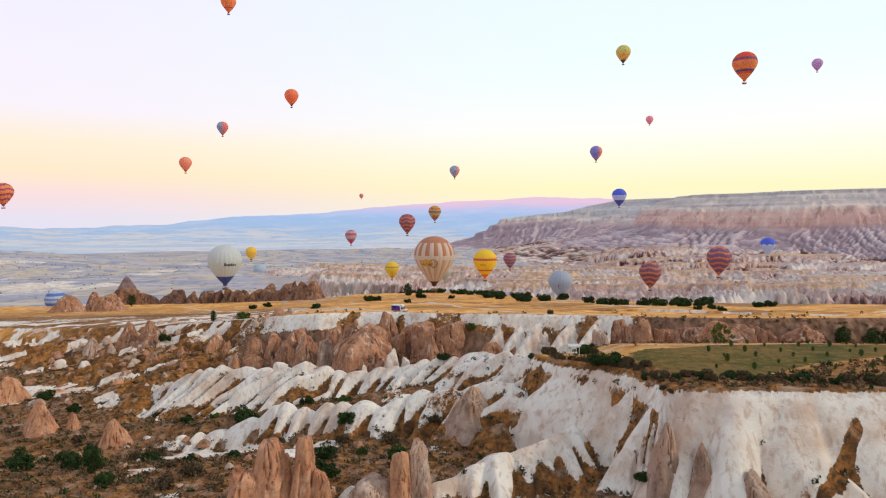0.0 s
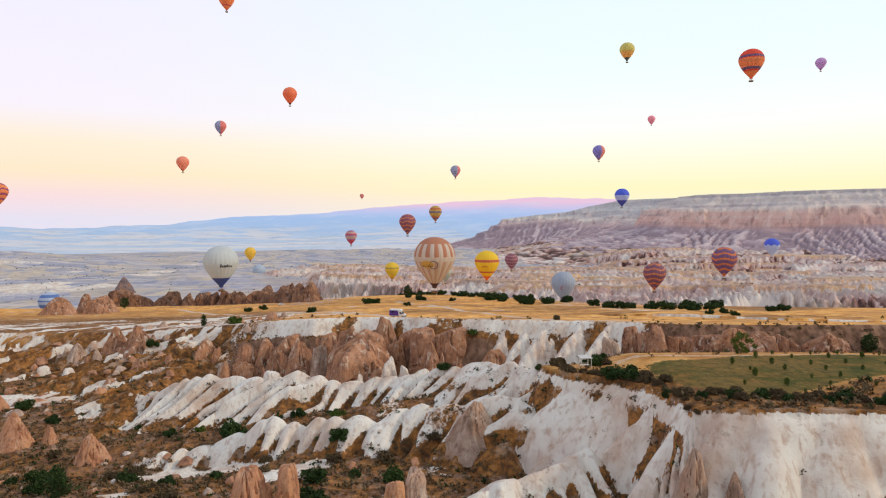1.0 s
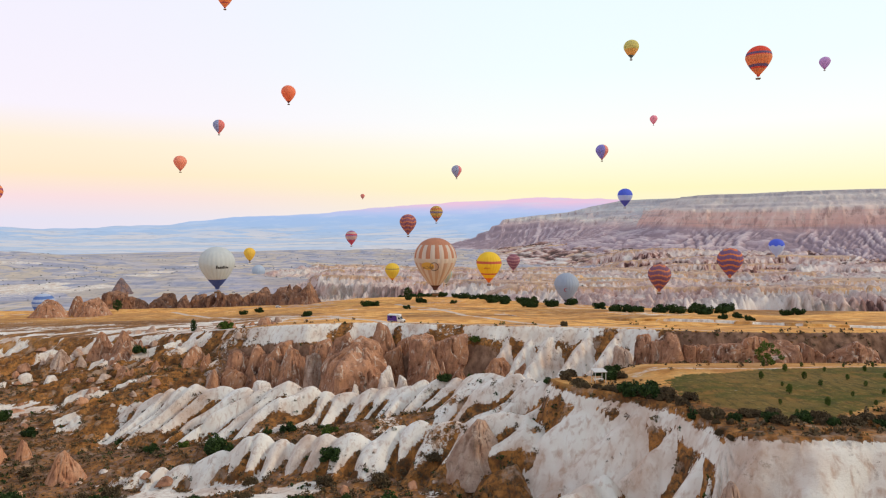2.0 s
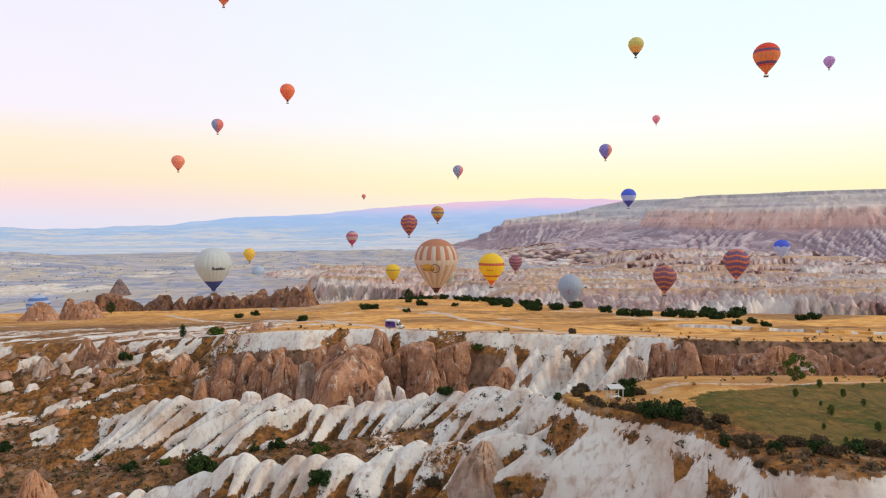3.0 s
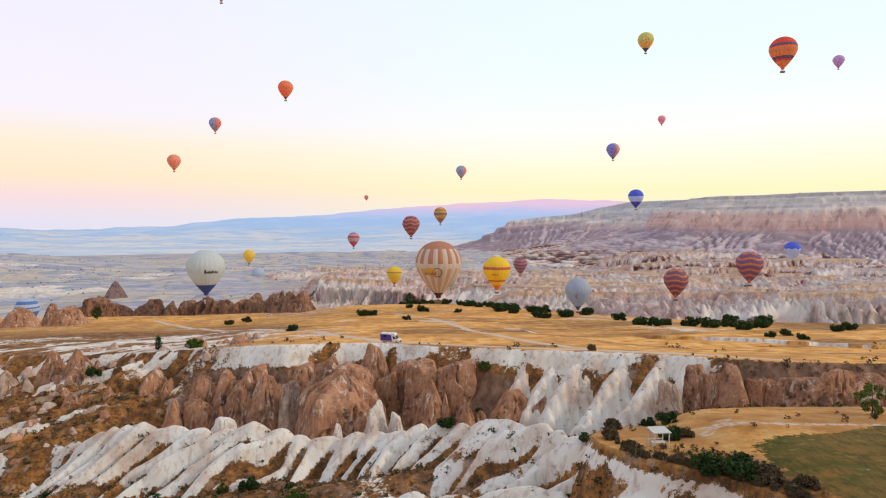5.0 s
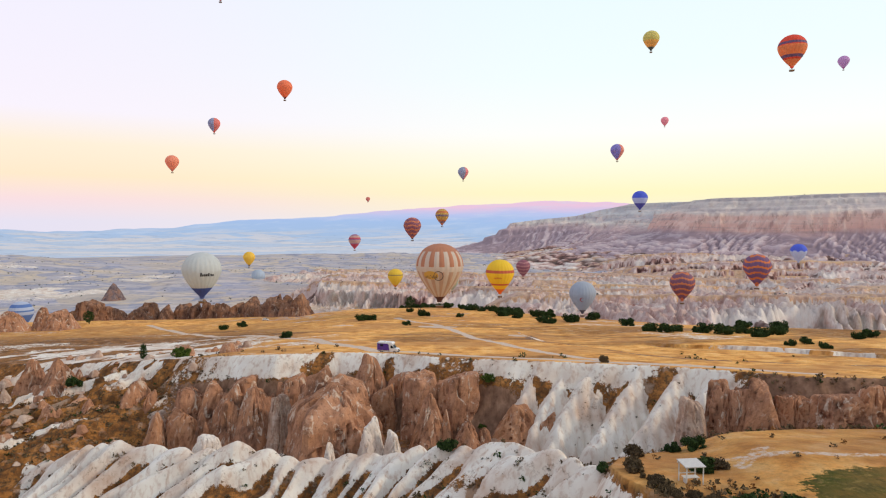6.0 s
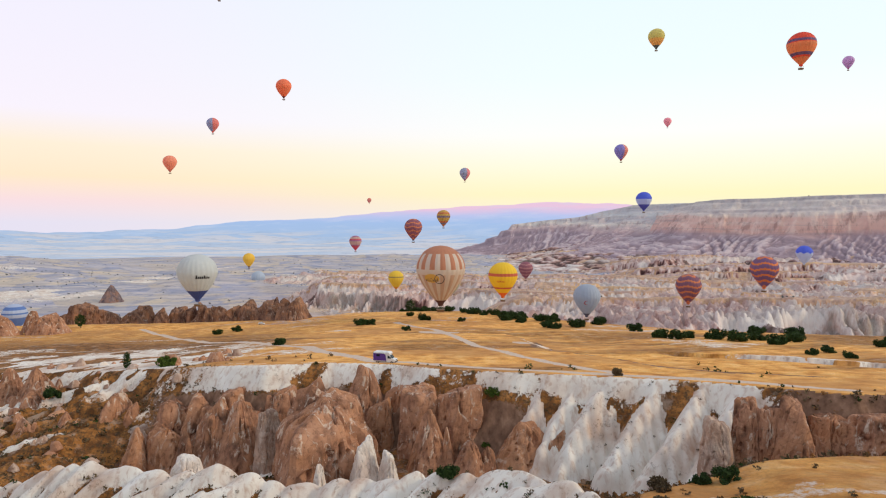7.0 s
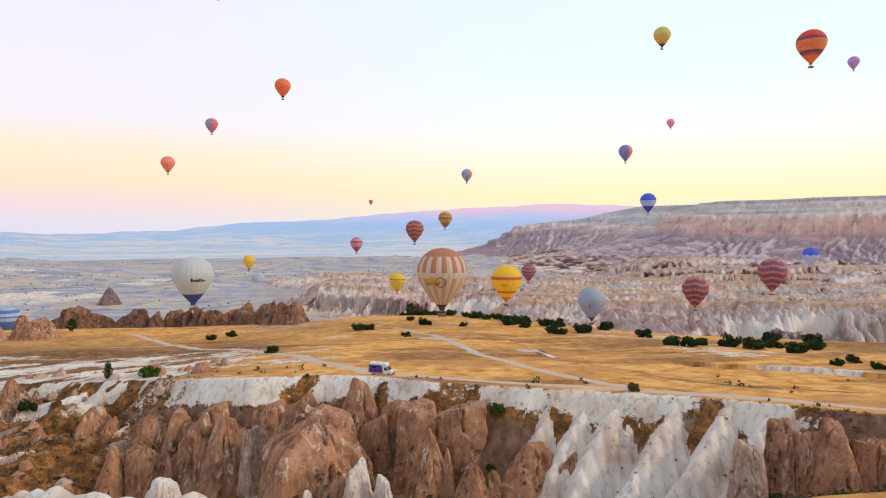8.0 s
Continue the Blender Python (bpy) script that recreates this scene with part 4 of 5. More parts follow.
put_rocks(ROCKS_FRONT[:9], "crags on the near spur", (0.35, 0.7), 0, 1.45)
put_rocks(ROCKS_FRONT[9:13], "cones in the near gully", (0.15, 0.35), 0, 1.0)
put_rocks(ROCKS_FRONT[13:], "cones below the white wall", (0.2, 0.3), 0, 1.1)
put_rocks(ROCKS_SPUR, "cones in the near gully", (0.1, 0.2), 0, 1.25)
put_rocks(ROCKS_FARLEFT, "rocks along the far rim", (0.2, 0.7))


put_rocks([(-500.0, 1000.0, -86.0, -55.0, 17.0, 7)], "rocks along the far rim", (0.0, 0.05))


def far_rim():
    """The broken brown wall along the plateau's far left rim."""
    rng = np.random.RandomState(5)
    line = [(-272, 520), (-235, 545), (-200, 560), (-165, 545), (-130, 515), (-100, 485)]
    for k in range(44):
        q = k / 43 * (len(line) - 1)
        i = min(int(q), len(line) - 2)
        f = q - i
        x = line[i][0] + f * (line[i + 1][0] - line[i][0]) + rng.uniform(-3, 3)
        y = line[i][1] + f * (line[i + 1][1] - line[i][1]) + rng.uniform(-6, 6)
        g = height(x, y)
        put_rocks([(x, y, g - 2, g + rng.uniform(9, 19), rng.uniform(5, 10), 5)], "rocks along the far rim", (0.3, 0.9))


far_rim()


def boulders():
    """Loose blocks and worn stumps strewn over the rusty slopes."""
    rng = np.random.RandomState(41)
    kinds = (0, 2, 6, 0, 6, 2, 3)
    shapes = [(k, rock_mesh("boulder", 1.0, 0.85, rng.uniform(0.9, 1.7), 500 + 7 * i, MAT_ROCKS[k], rng.uniform(0.3, 1.0), 22, 14)) for i, k in enumerate(kinds * 2)]
    words = {0: "brown tuff block half sunk in the slope", 2: "grey-brown tuff block with pale scars", 3: "white worn stump of tuff on rusty ground", 6: "apricot-brown tuff block among dry scrub"}
    spots = []
    for x0, x1, y0, y1, n, big in ((-165, -62, 205, 285, 120, 2.6), (-110, -20, 120, 190, 40, 1.6), (-60, 25, 196, 216, 40, 1.8), (-75, 0, 104, 140, 24, 1.3)):
        for k in range(n):
            spots.append((rng.uniform(x0, x1), rng.uniform(y0, y1), big * rng.uniform(0.35, 1.25)))
    bx, by, bs = (np.array(v) for v in zip(*spots))
    res = land(bx, by)
    for x, y, size, z, w in zip(bx, by, bs, res[0], res[1]):
        if w > 0.8 and x > -60:
            continue
        kind, me = shapes[rng.randint(len(shapes))]
        ob = new("boulder", me)
        ob.location = (x, y, z - 0.42 * size)
        ob.rotation_euler = (rng.uniform(-0.2, 0.2), rng.uniform(-0.2, 0.2), rng.uniform(0, 6.28))
        ob.scale = (size * rng.uniform(0.8, 1.3), size, size * rng.uniform(0.7, 1.2))
        tagged(ob, words[kind], "boulder", "boulders of the slopes")


boulders()


# ---- parts ----
def part(name, bm, material, parent, label=""):
    """Links a bmesh, or a finished mesh, as one mesh object under its thing."""
    if isinstance(bm, bpy.types.Mesh):
        me = bm
    else:
        me = bpy.data.meshes.new(name)
        bm.to_mesh(me)
        bm.free()
    if material is not None:
        me.materials.append(material)
    ob = new(name, me)
    ob.parent = parent
    if label:
        ob["label"] = label
    return ob


def thing(name, label, category, group="", kind=""):
    return tagged(new(name), label, category, group, kind)


def box(bm, size, at, bevel=0.0, turn=None):
    m = Matrix.Translation(at) @ (turn or Matrix()) @ Matrix.Diagonal((*size, 1))
    g = bmesh.ops.create_cube(bm, size=1, matrix=m)
    if bevel:
        edges = list({e for v in g["verts"] for e in v.link_edges})
        bmesh.ops.bevel(bm, geom=edges, offset=bevel, segments=2, affect="EDGES", profile=0.5)
    return bm


def rod(bm, a, b, r, sides=6, r2=None):
    a, b = Vector(a), Vector(b)
    q = (b - a).to_track_quat("Z", "Y").to_matrix().to_4x4()
    bmesh.ops.create_cone(bm, cap_ends=True, segments=sides, radius1=r, radius2=r if r2 is None else r2, depth=(b - a).length,
                          matrix=Matrix.Translation((a + b) / 2) @ q)
    return bm


def plain(name, colour, rough=0.6, metal=0.0, vary=0.12, scale=3.0):
    m = Nodes(name, rough)
    m.bsdf.inputs["Metallic"].default_value = metal
    dark = tuple(c * (1 - vary) for c in colour)
    m.colour(m.ramp(m.noise(scale, 4, 0.6, m.at(local=True)), (0.35, dark), (0.65, colour)))
    return m.mat


# ---- hot-air balloons ----
FABRIC = {}


def fabric(colour):
    if colour not in FABRIC:
        key, colour = colour, tuple(min(0.97, 1.15 * (v + 0.02 * (1 - v))) for v in colour)
        m = Nodes("balloon_fabric", 0.62)
        c = m.ramp(m.noise(0.35, 4, 0.6, m.at(local=True)), (0.3, tuple(v * 0.93 for v in colour)), (0.7, colour))
        m.colour(c)
        m.bump(m.noise(1.2, 3, 0.5, m.at((1, 1, 0.3), local=True)), 0.25, 0.2)
        thin = m.nodes.new("ShaderNodeBsdfTranslucent")
        m.links.new(c, thin.inputs["Color"])
        blend = m.nodes.new("ShaderNodeMixShader")
        blend.inputs[0].default_value = 0.25
        m.links.new(m.bsdf.outputs[0], blend.inputs[1])
        m.links.new(thin.outputs[0], blend.inputs[2])
        clear = m.nodes.new("ShaderNodeBsdfTransparent")
        m.links.new(c, clear.inputs["Color"])
        sheer = m.nodes.new("ShaderNodeMixShader")
        sheer.inputs[0].default_value = 0.17
        m.links.new(blend.outputs[0], sheer.inputs[1])
        m.links.new(clear.outputs[0], sheer.inputs[2])
        m.links.new(sheer.outputs[0], m.nodes["Material Output"].inputs["Surface"])
        FABRIC[key] = m.mat
        return m.mat
    return FABRIC[colour]


WICKER = plain("wicker", (0.22, 0.12, 0.06), 0.85)
STEEL = plain("burner_steel", (0.30, 0.30, 0.31), 0.4, 0.8)
ROPE = plain("rope", (0.25, 0.22, 0.18), 0.9)


def profile(u):
    u = np.asarray(u, float)
    top = np.sqrt(np.clip(1 - ((u - 0.60) / 0.40) ** 2, 0, 1))
    low = 0.12 + 0.88 * (1 - (1 - np.clip(u / 0.60, 0, 1)) ** 1.55)
    return np.where(u > 0.60, top, low)


def envelope_mesh(dia, tall, gores, design, colours):
    rows, per = 44, 4
    cols = gores * per
    u = np.linspace(0, 1, rows)
    u = 0.5 * u + 0.5 * (1 - np.cos(np.pi * u)) / 2
    a = np.arange(cols) / cols * 2 * np.pi
    g = (np.arange(cols) % per) / per
    bulge = 1 + 0.030 * (np.sin(np.pi * g) - 0.6)
    rad = dia / 2 * profile(u)[:, None] * bulge[None, :]
    z = tall * u[:, None] + 0 * rad
    me, quads = sheet("envelope", np.stack([(rad * np.cos(a)).ravel(), (rad * np.sin(a)).ravel(), z.ravel()], -1), rows, cols, True, [fabric(c) for c in colours])
    um = (u[:-1] + u[1:]) / 2
    idx = np.zeros((rows - 1, cols), np.int32)
    for i in range(rows - 1):
        for j in range(cols):
            idx[i, j] = design(um[i], j // per, gores, (j + 0.5) / cols)
    me.polygons.foreach_set("material_index", idx.ravel())
    me.update()
    return me


def bands(*cuts):
    """Colour index by height: pairs of (upper bound, index)."""
    return lambda u, g, n, f: next(i for top, i in cuts if u <= top)


def waves(period, amount, turns, low=0.0, high=1.0):
    def pick(u, g, n, f):
        if not low < u < high:
            return 0
        return 1 if ((u + amount * math.sin(f * turns * 2 * math.pi)) / period) % 1 < 0.34 else 0
    return pick


def ribs(low, high):
    """Stripes on alternate gores, under a plain crown and over a plain belly."""
    def pick(u, g, n, f):
        if u > 0.86:
            return 1
        if u > high:
            return 1 if g % 2 else 0
        if u < low and u > 0.06:
            return 3 if g % 2 else 0
        return 2 if u <= 0.06 else 0
    return pick


def halves(u, g, n, f):
    return 2 if u < 0.05 else (1 if (f < 0.17 or f > 0.80) else 0)


def emblem(parent, dia, tall, u, angle, kind, mat, size):
    """A flat painted shape on the cloth: an oval, bars or a crescent, lying on the envelope's skin."""
    bm = bmesh.new()

    def at(s, t):
        uu = u + t / tall
        r = dia / 2 * float(profile(uu)) * 1.018 + 0.05
        a = angle + s / r
        return bm.verts.new((r * math.cos(a), r * math.sin(a), tall * uu))

    if kind == "crescent":
        n = 20
        outer = [at(size * math.cos(k / n * 5.0 + 0.65), size * math.sin(k / n * 5.0 + 0.65)) for k in range(n + 1)]
        inner = [at(0.25 * size + 0.78 * size * math.cos(k / n * 5.0 + 0.65), 0.78 * size * math.sin(k / n * 5.0 + 0.65)) for k in range(n + 1)]
        for k in range(n):
            bm.faces.new((outer[k], outer[k + 1], inner[k + 1], inner[k]))
    elif kind == "oval":
        n, m = 24, 6
        rings = [[at(size * q / m * math.cos(k / n * 2 * math.pi), 0.55 * size * q / m * math.sin(k / n * 2 * math.pi)) for k in range(n)] for q in range(1, m + 1)]
        for q in range(m - 1):
            for k in range(n):
                bm.faces.new((rings[q][k], rings[q][(k + 1) % n], rings[q + 1][(k + 1) % n], rings[q + 1][k]))
        bm.faces.new(rings[0])
    elif kind == "ring":
        n = 28
        o = [at(size * math.cos(k / n * 2 * math.pi), size * math.sin(k / n * 2 * math.pi)) for k in range(n)]
        i = [at(0.84 * size * math.cos(k / n * 2 * math.pi), 0.84 * size * math.sin(k / n * 2 * math.pi)) for k in range(n)]
        for k in range(n):
            bm.faces.new((o[k], o[(k + 1) % n], i[(k + 1) % n], i[k]))
    else:
        x = -size
        rng = random.Random(int(size * 100))
        while x < size:
            w = rng.uniform(0.10, 0.24) * size
            h0, h1 = -0.12 * size, rng.uniform(0.12, 0.42) * size
            grid = [[at(x + w * a / 2, h0 + (h1 - h0) * b / 2) for a in range(3)] for b in range(3)]
            for b in range(2):
                for a in range(2):
                    bm.faces.new((grid[b][a], grid[b][a + 1], grid[b + 1][a + 1], grid[b + 1][a]))
            x += w + 0.07 * size
    part("emblem", bm, mat, parent)


def balloon(place, dia, colours, design, label, gores=20, turn=0.0, emblems=()):
    ob = thing("hot_air_balloon", label, "balloon", "hot-air balloons over the valley")
    tall, dia = dia * 1.10, dia * 0.93
    env = part("envelope", envelope_mesh(dia, tall, gores, design, colours), None, ob)
    bm = bmesh.new()
    n = 24
    lo = [bm.verts.new((0.050 * dia * math.cos(k / n * 6.28318), 0.050 * dia * math.sin(k / n * 6.28318), -0.055 * dia)) for k in range(n)]
    hi = [bm.verts.new((0.068 * dia * math.cos(k / n * 6.28318), 0.068 * dia * math.sin(k / n * 6.28318), 0.0)) for k in range(n)]
    for k in range(n):
        bm.faces.new((lo[k], lo[(k + 1) % n], hi[(k + 1) % n], hi[k]))
    part("skirt", bm, fabric(colours[-1]), ob)
    bx, by, bz = 0.075 * dia, 0.055 * dia, -0.155 * dia
    basket = part("basket", box(bmesh.new(), (bx * 2, by * 2, 0.048 * dia), (0, 0, bz), 0.004 * dia), WICKER, ob, "brown wicker basket")
    bm = bmesh.new()
    for sx, sy, cx, cy in ((2 * bx, 0.012 * dia, 0, by), (2 * bx, 0.012 * dia, 0, -by), (0.012 * dia, 2 * by, bx, 0), (0.012 * dia, 2 * by, -bx, 0)):
        box(bm, (sx + 0.012 * dia, sy, 0.010 * dia), (cx, cy, bz + 0.028 * dia))
    part("rim", bm, ROPE, basket)
    for sx in (-1, 1):
        burner = part("burner", rod(bmesh.new(), (sx * 0.015 * dia, 0, -0.092 * dia), (sx * 0.015 * dia, 0, -0.060 * dia), 0.009 * dia, 10, 0.006 * dia), STEEL, ob)
        part("bracket", rod(bmesh.new(), (sx * 0.015 * dia, -0.045 * dia, -0.088 * dia), (sx * 0.015 * dia, 0.045 * dia, -0.088 * dia), 0.003 * dia), STEEL, burner)
    for sx in (-1, 1):
        for sy in (-1, 1):
            part("rope", rod(bmesh.new(), (sx * bx, sy * by, bz + 0.028 * dia), (sx * 0.048 * dia, sy * 0.042 * dia, -0.01 * dia), 0.0022 * dia, 5), ROPE, ob)
    for u, angle, kind, colour, size in emblems:
        emblem(env, dia, tall, u, radians(angle), kind, fabric(colour), size)
    ob.matrix_basis = pose(place[0], place[1], place[2] - 0.53 * tall, 0, 0, turn)
    return ob


BLUE, WHITE, YELLOW, ORANGE = (0.10, 0.16, 0.70), (0.60, 0.64, 0.64), (0.92, 0.62, 0.04), (0.95, 0.30, 0.11)
CREAM, PLUM = (0.66, 0.59, 0.51), (0.32, 0.12, 0.16)
# The small far balloons wear paler paint: haze put into their colours.
balloon((-293.2, 881.4, 326.0), 22, (ORANGE, (0.45, 0.10, 0.12)), bands((0.18, 0), (0.24, 1), (1, 0)), "orange hot-air balloon with a thin dark red band")
balloon((-173.5, 733.5, 170.7), 17, ((0.95, 0.25, 0.12), (0.20, 0.05, 0.05)), bands((0.06, 1), (1, 0)), "plain red-orange hot-air balloon high over the valley")
balloon((-313.3, 908.1, 160.0), 17, ((0.36, 0.40, 0.58), (0.90, 0.24, 0.20), (0.75, 0.14, 0.12)), halves, "slate blue and red halved hot-air balloon", turn=0)
balloon((-335.1, 829.1, 102.6), 17, ((0.95, 0.34, 0.22), (0.60, 0.20, 0.14)), bands((0.10, 1), (1, 0)), "salmon orange hot-air balloon over the valley")
balloon((-517.0, 747.0, 61.0), 24, (ORANGE, (0.34, 0.08, 0.20)), waves(0.22, 0.03, 4), "orange hot-air balloon with purple stripes")
balloon((-432.2, 3365.3, 148.6), 24, ((0.70, 0.25, 0.20), (0.55, 0.2, 0.2)), bands((0.1, 1), (1, 0)), "tiny red hot-air balloon far away over the plain", 16)
balloon((25.8, 1416.9, 136.1), 24, ((0.38, 0.42, 0.56), (0.88, 0.28, 0.28), (0.30, 0.06, 0.08)), halves, "grey-blue and red hot-air balloon above the mountains", turn=10)
balloon((210.7, 877.9, 121.9), 18, ((0.30, 0.28, 0.66), (0.85, 0.32, 0.24), (0.5, 0.1, 0.1)), halves, "violet blue hot-air balloon with an orange side")
balloon((750.7, 2323.6, 388.2), 29, ((0.92, 0.36, 0.42), (0.6, 0.15, 0.2)), bands((0.1, 1), (1, 0)), "small pink-red hot-air balloon far away", 16)
balloon((198.2, 706.3, 212.8), 17, ((0.66, 0.60, 0.20), (0.95, 0.46, 0.14), (0.10, 0.12, 0.12)), bands((0.14, 2), (0.46, 1), (1, 0)), "olive yellow hot-air balloon with an orange belly")
balloon((287.6, 611.9, 177.6), 24, (ORANGE, (0.16, 0.12, 0.24), (0.78, 0.10, 0.05)), bands((0.20, 0), (0.25, 2), (0.33, 1), (0.62, 0), (0.66, 2), (0.74, 1), (1, 2)), "orange and red hot-air balloon with dark bands", 24)
balloon((998.0, 1712.1, 441.6), 29, ((0.60, 0.36, 0.62), (0.5, 0.2, 0.4)), bands((0.1, 1), (1, 0)), "mauve hot-air balloon far away", 16)
balloon((288.0, 1038.7, 67.1), 25, (BLUE, (0.55, 0.60, 0.78), (0.10, 0.10, 0.40)), bands((0.32, 2), (0.60, 1), (1, 0)), "blue hot-air balloon with a pale middle band")
balloon((-14.5, 1121.8, 41.5), 24, ((0.62, 0.40, 0.10), (0.26, 0.20, 0.26), (0.60, 0.20, 0.08)), bands((0.12, 2), (0.2, 1), (0.32, 2), (0.5, 0), (0.62, 1), (0.75, 0), (0.84, 2), (1, 0)), "yellow, brown and grey banded hot-air balloon")
balloon((-55.1, 977.0, 24.5), 27, (PLUM, (0.70, 0.24, 0.12), (0.12, 0.06, 0.10)), waves(0.19, 0.03, 5), "dark plum hot-air balloon with wavy orange stripes", 24)
balloon((-214.7, 1478.7, -10.8), 29, ((0.62, 0.42, 0.36), (0.40, 0.18, 0.32), (0.65, 0.10, 0.14)), bands((0.30, 2), (0.38, 1), (0.60, 0), (0.68, 1), (0.78, 2), (0.9, 0), (1, 1)), "pink, white and violet banded hot-air balloon")
balloon((-184.3, 534.2, -6.2), 30, (WHITE, (0.06, 0.10, 0.34)), bands((0.20, 1), (1, 0)), "large white hot-air balloon with a blue foot", 24, emblems=((0.50, -52, "bars", (0.01, 0.01, 0.02), 5.0),))
balloon((-388.5, 1282.0, -38.6), 24, ((0.82, 0.56, 0.08), (0.60, 0.30, 0.05), (0.2, 0.12, 0.1)), bands((0.06, 2), (1, 0)), "small yellow hot-air balloon over the fields", 16)
balloon((-379.3, 1308.7, -76.9), 28, ((0.48, 0.56, 0.66), (0.40, 0.46, 0.55)), bands((0.2, 1), (1, 0)), "pale blue-grey hot-air balloon low over the ground", 16)
balloon((-70.4, 873.0, -38.4), 20.8, ((0.80, 0.58, 0.06), (0.75, 0.30, 0.05), (0.30, 0.25, 0.10)), bands((0.12, 1), (0.62, 0), (0.68, 2), (1, 0)), "yellow hot-air balloon with an orange mouth", 18)
balloon((-6.2, 445.6, 3.5), 30.5, (CREAM, (0.52, 0.24, 0.14), (0.12, 0.05, 0.04), (0.56, 0.40, 0.30), (0.12, 0.05, 0.04)), ribs(0.52, 0.60), "large cream hot-air balloon with brown ribs and a yellow emblem", 28,
        emblems=((0.46, -112, "oval", (0.72, 0.46, 0.10), 4.6), (0.45, -92, "ring", (0.12, 0.10, 0.10), 2.9), (0.42, -112, "bars", (0.14, 0.10, 0.10), 3.8)))
balloon((2.0, 819.0, -38.6), 17.3, ((0.44, 0.52, 0.50), (0.56, 0.50, 0.34)), lambda u, g, n, f: g % 2, "pale teal and cream striped hot-air balloon", 18)
balloon((28.2, 423.8, 2.3), 17, (YELLOW, (0.55, 0.14, 0.08), (0.80, 0.20, 0.04)), bands((0.12, 2), (0.24, 0), (0.29, 1), (0.60, 0), (0.70, 1), (1, 0)), "yellow hot-air balloon with red bands", 24, emblems=((0.45, -105, "bars", (0.60, 0.22, 0.05), 1.9),))
balloon((92.0, 870.5, -25.4), 19.2, ((0.32, 0.12, 0.16), (0.52, 0.26, 0.26)), waves(0.2, 0.02, 3), "dull red hot-air balloon with pink stripes", 18)
balloon((112.8, 607.0, -30.5), 24, ((0.42, 0.47, 0.55), (0.12, 0.12, 0.16)), bands((0.07, 1), (1, 0)), "plain grey-blue hot-air balloon with a small crescent", 24, emblems=((0.44, -104, "crescent", (0.50, 0.14, 0.16), 1.9),))
balloon((215.3, 656.6, -25.8), 24, ((0.24, 0.11, 0.17), (0.72, 0.24, 0.10)), waves(0.185, 0.03, 4), "plum hot-air balloon with wavy orange stripes", 24)
balloon((312.5, 716.0, -14.6), 28.5, ((0.22, 0.12, 0.24), (0.80, 0.24, 0.07)), waves(0.185, 0.03, 4), "violet hot-air balloon with wavy orange stripes", 24)
balloon((575.2, 1121.8, -16.7), 27, (BLUE, (0.60, 0.64, 0.72)), lambda u, g, n, f: 0 if u + 0.04 * math.sin(f * 50) > 0.60 else 1, "blue hot-air balloon with a white lower half", 18)
balloon((-393.0, 640.0, -53.0), 22, ((0.50, 0.58, 0.72), (0.12, 0.22, 0.50)), bands((0.5, 1), (0.62, 0), (0.7, 1), (0.8, 0), (0.9, 1), (1, 0)), "blue and white banded hot-air balloon low in the valley", 20)


# ---- plants ----
def leaf_material(name, dark, light):
    m = Nodes(name, 0.75)
    info = m.nodes.new("ShaderNodeObjectInfo")
    v = m.math("ADD", m.math("MULTIPLY", m.geo.outputs["Random Per Island"], 0.7), m.math("MULTIPLY", info.outputs["Random"], 0.3))
    m.colour(m.ramp(v, (0.0, dark), (1.0, light)))
    return m.mat


LEAF_DARK = leaf_material("dark_foliage", (0.012, 0.026, 0.008), (0.050, 0.088, 0.020))
LEAF_GREEN = leaf_material("green_foliage", (0.030, 0.055, 0.008), (0.110, 0.160, 0.025))
LEAF_DRY = leaf_material("dry_scrub", (0.055, 0.038, 0.022), (0.17, 0.12, 0.06))
# Lighter and bluer than near leaves: valley haze put into the colour.
LEAF_FAR = leaf_material("hazed_foliage", (0.045, 0.060, 0.055), (0.13, 0.15, 0.13))
LEAF_RUST = leaf_material("rusty_grass", (0.14, 0.06, 0.02), (0.40, 0.20, 0.06))
BARK = plain("bark", (0.10, 0.07, 0.05), 0.9)


def leaf_cloud(rng, clumps, per, size):
    """Small leaves, each two triangles, in uneven clumps (x, y, z, radius)."""
    n = len(clumps) * per
    c = np.repeat(np.array(clumps, float), per, axis=0)
    d = rng.normal(size=(n, 3))
    d /= np.linalg.norm(d, axis=1)[:, None]
    p = c[:, :3] + d * (c[:, 3:4] * rng.uniform(0.35, 1.08, (n, 1)) ** 0.6)
    a = rng.normal(size=(n, 3))
    a /= np.linalg.norm(a, axis=1)[:, None]
    b = np.cross(a, rng.normal(size=(n, 3)))
    b /= np.linalg.norm(b, axis=1)[:, None] + 1e-9
    s = size * rng.uniform(0.6, 1.4, (n, 1))
    co = np.stack([p - a * s, p + b * s * 0.6, p + a * s, p - b * s * 0.6], 1).reshape(-1, 3)
    co[:, 2] = np.maximum(co[:, 2], 0.02)
    return co


def leaf_mesh(name, co, mat):
    me = bpy.data.meshes.new(name)
    n = len(co) // 4
    me.vertices.add(len(co))
    me.vertices.foreach_set("co", co.astype(np.float32).ravel())
    me.loops.add(len(co))
    me.loops.foreach_set("vertex_index", np.arange(len(co), dtype=np.int32))
    me.polygons.add(n)
    me.polygons.foreach_set("loop_start", np.arange(0, len(co), 4, dtype=np.int32))
    me.materials.append(mat)
    me.update(calc_edges=True)
    return me


